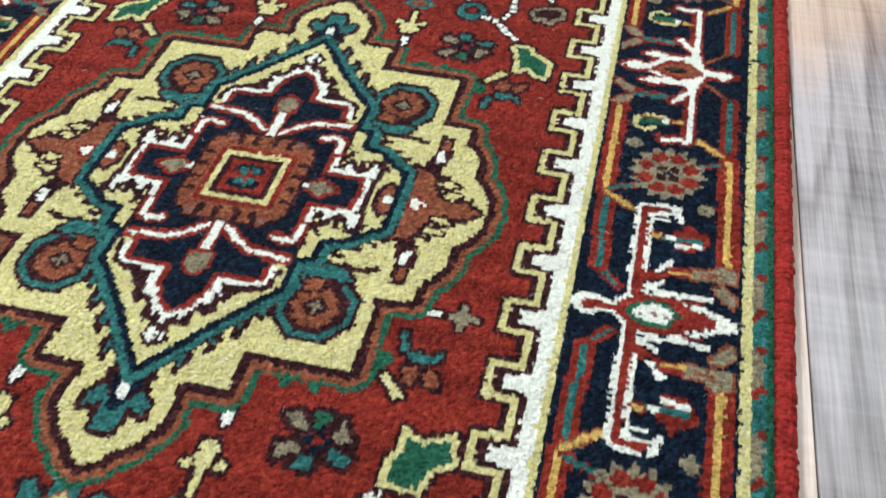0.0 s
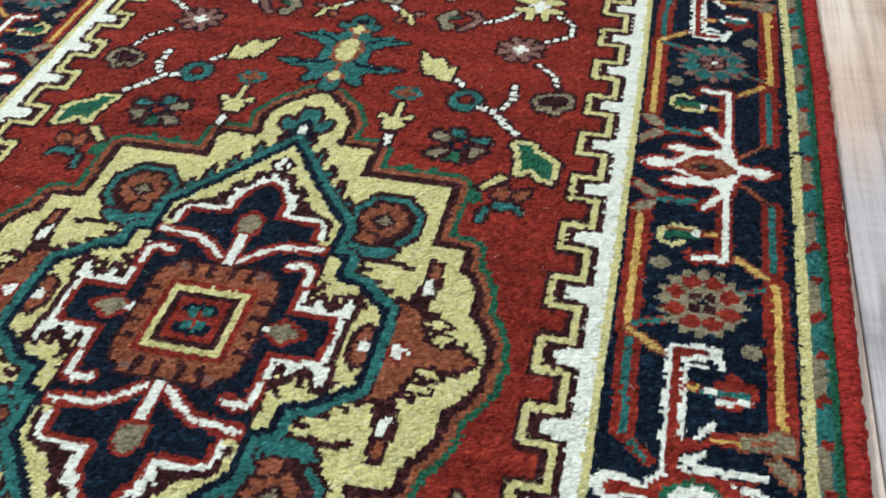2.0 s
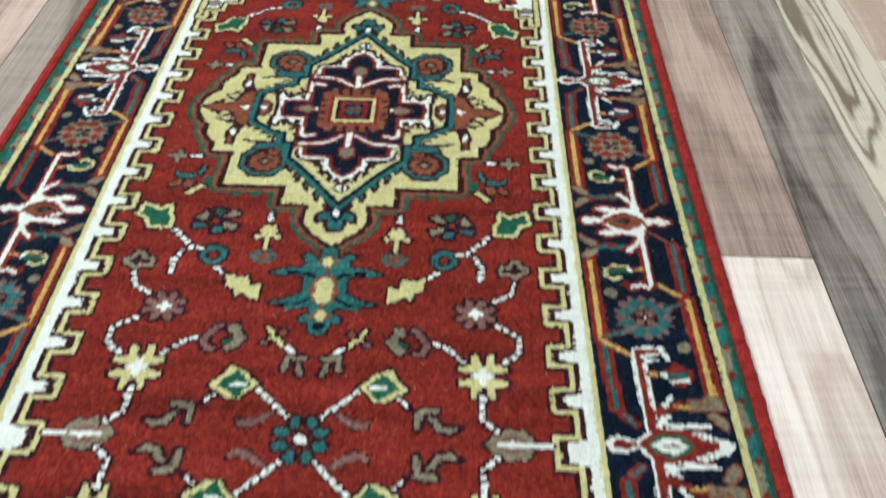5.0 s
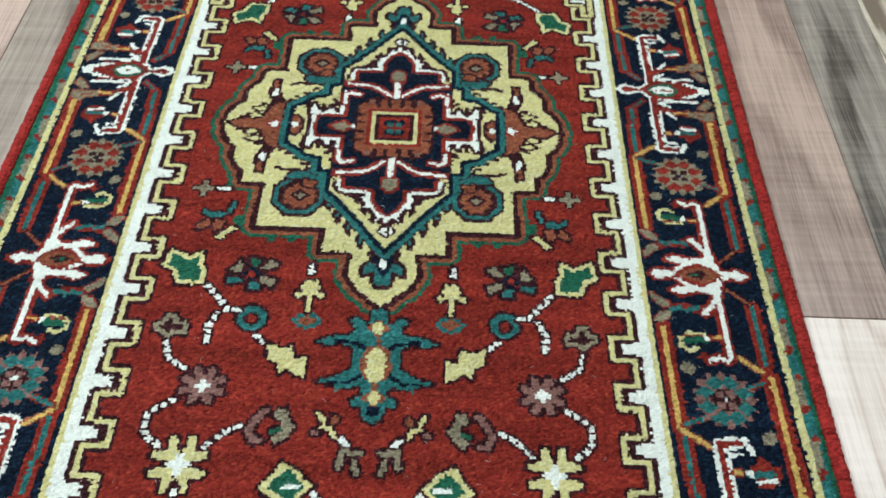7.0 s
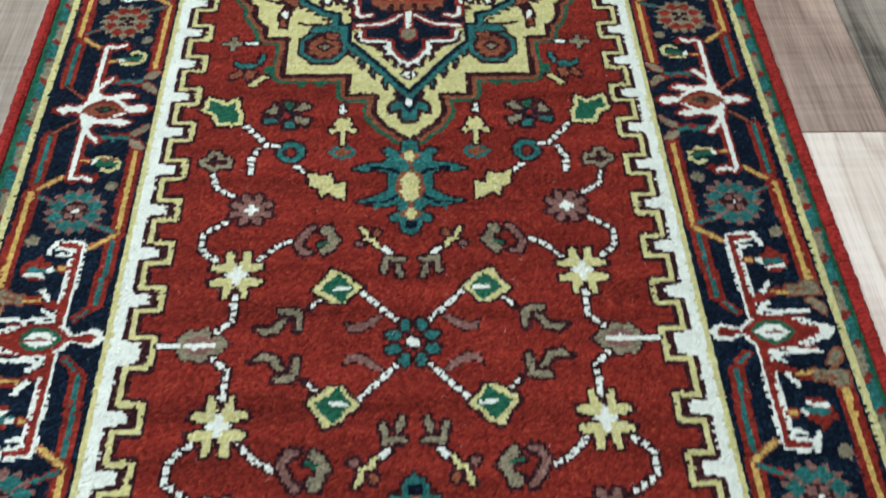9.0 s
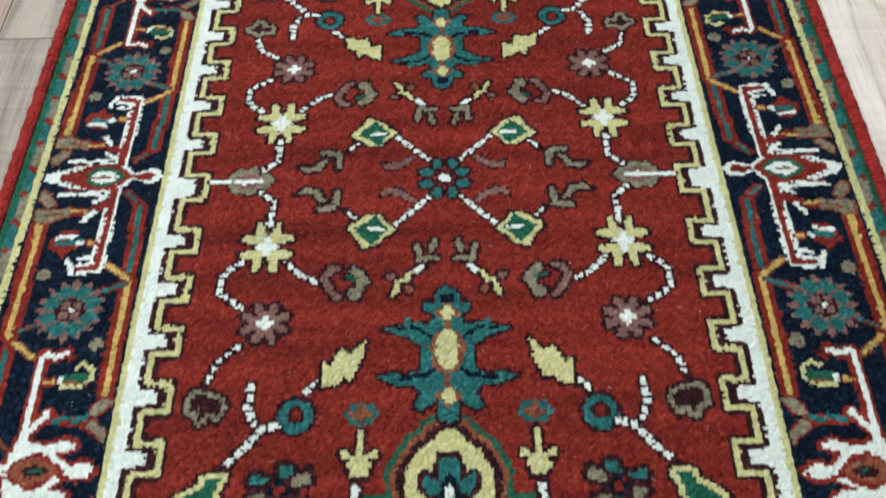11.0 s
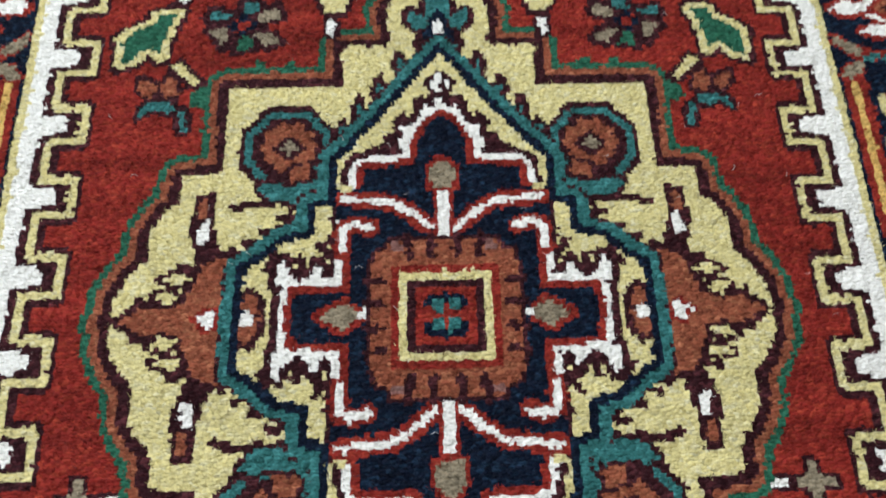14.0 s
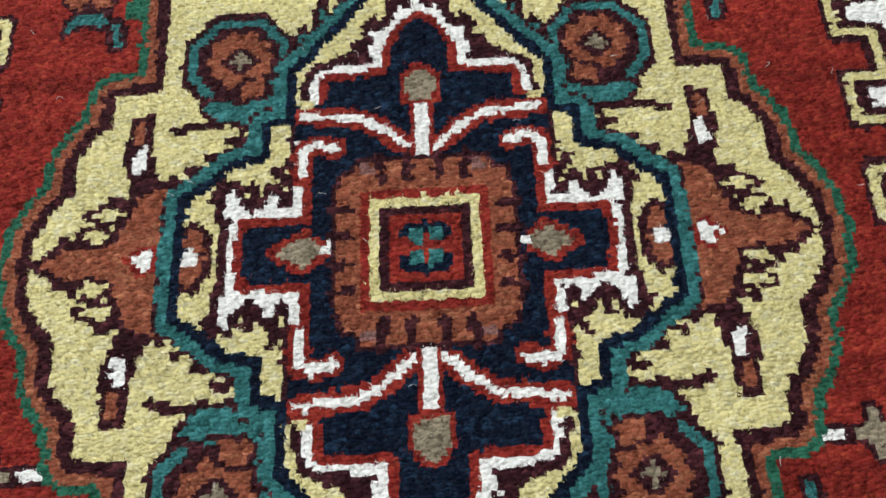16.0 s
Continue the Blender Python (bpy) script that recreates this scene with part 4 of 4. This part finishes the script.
# ---- plank floor ----
W, L, GAP = 0.0983, 1.21, 0.0005
X_JOINT, Y_JOINT = 0.505, 0.745
plank_rng = random.Random(11)
floor = part("floor", box(ROOM_X0, ROOM_Y0, FLOOR - 0.05, ROOM_X1, ROOM_Y1, FLOOR - 0.004), SUBFLOOR)
tagged(floor, "wood-look plank floor in mixed beige, brown and grey", "floor", kind="structure")
SKEW = pose(X_JOINT, Y_JOINT, 0, 0, 0, 0.0)
shared = {}
TONES = ["brown", "grey", "grey", "blond", "brown", "beige"]
SET = {(-2, -1): "beige", (-2, 0): "beige", (-2, -2): "beige", (-1, -1): "fading", (-1, 0): "brown", (0, 0): "grey", (0, -1): "grey", (1, 0): "blond", (1, -1): "blond", (2, 0): "beige", (-10, 0): "umber", (-10, -1): "umber", (-11, 0): "umber", (-11, 1): "umber", (-9, 0): "umber", (-9, -1): "umber"}
offs, far = {}, {}


def far_plank(tone, i, j):
    x0, y0 = X_JOINT + i * W, Y_JOINT + j * L + offs[i]
    x1, y1 = min(x0 + W, ROOM_X1), min(y0 + L, ROOM_Y1)
    x0, y0 = max(x0, ROOM_X0), max(y0, ROOM_Y0)
    if x1 - x0 > 0.01 and y1 - y0 > 0.01:
        far.setdefault(tone, []).append((x0 + GAP, y0 + GAP, x1 - GAP, y1 - GAP))


for i in range(-22, 16):
    offs[i] = 0.0 if i == -1 else plank_rng.uniform(-0.6, 0.6)
    offs[i] = 0.28 if i == -2 else offs[i]
    for j in range(-2, 3):
        tone = SET.get((i, j), plank_rng.choice(TONES))
        y0 = Y_JOINT + j * L + offs[i]
        if y0 < ROOM_Y0 or y0 + L > ROOM_Y1:
            far_plank(tone, i, j)
            continue
        if tone not in shared:
            bm = box(GAP, GAP, -0.004, W - GAP, L - GAP, 0, 0.0006)
            me = bpy.data.meshes.new("plank")
            bm.to_mesh(me)
            bm.free()
            me.materials.append(WOODS[tone])
            shared[tone] = me
        ob = new("plank", shared[tone])
        ob.parent = floor
        ob.matrix_basis = SKEW @ pose(i * W, j * L + offs[i], FLOOR)

# the rest of the floor, far from the rug: planks of one joined mesh for each tone
for i in range(-40, 31):
    if i not in offs:
        offs[i] = plank_rng.uniform(-0.6, 0.6)
    for j in range(-4, 5):
        if not (-22 <= i < 16 and -2 <= j <= 2):
            far_plank(plank_rng.choice(TONES), i, j)
for tone, rects in far.items():
    bm = bmesh.new()
    for x0, y0, x1, y1 in rects:
        low = [bm.verts.new((x, y, FLOOR - 0.004)) for x, y in ((x0, y0), (x1, y0), (x1, y1), (x0, y1))]
        up = [bm.verts.new((v.co.x, v.co.y, FLOOR)) for v in low]
        bm.faces.new(up)
        for k in range(4):
            bm.faces.new((low[k], low[(k + 1) % 4], up[(k + 1) % 4], up[k]))
    tagged(part("far_planks", bm, WOODS[tone], floor, tone + " planks far from the rug"), kind="stuff")
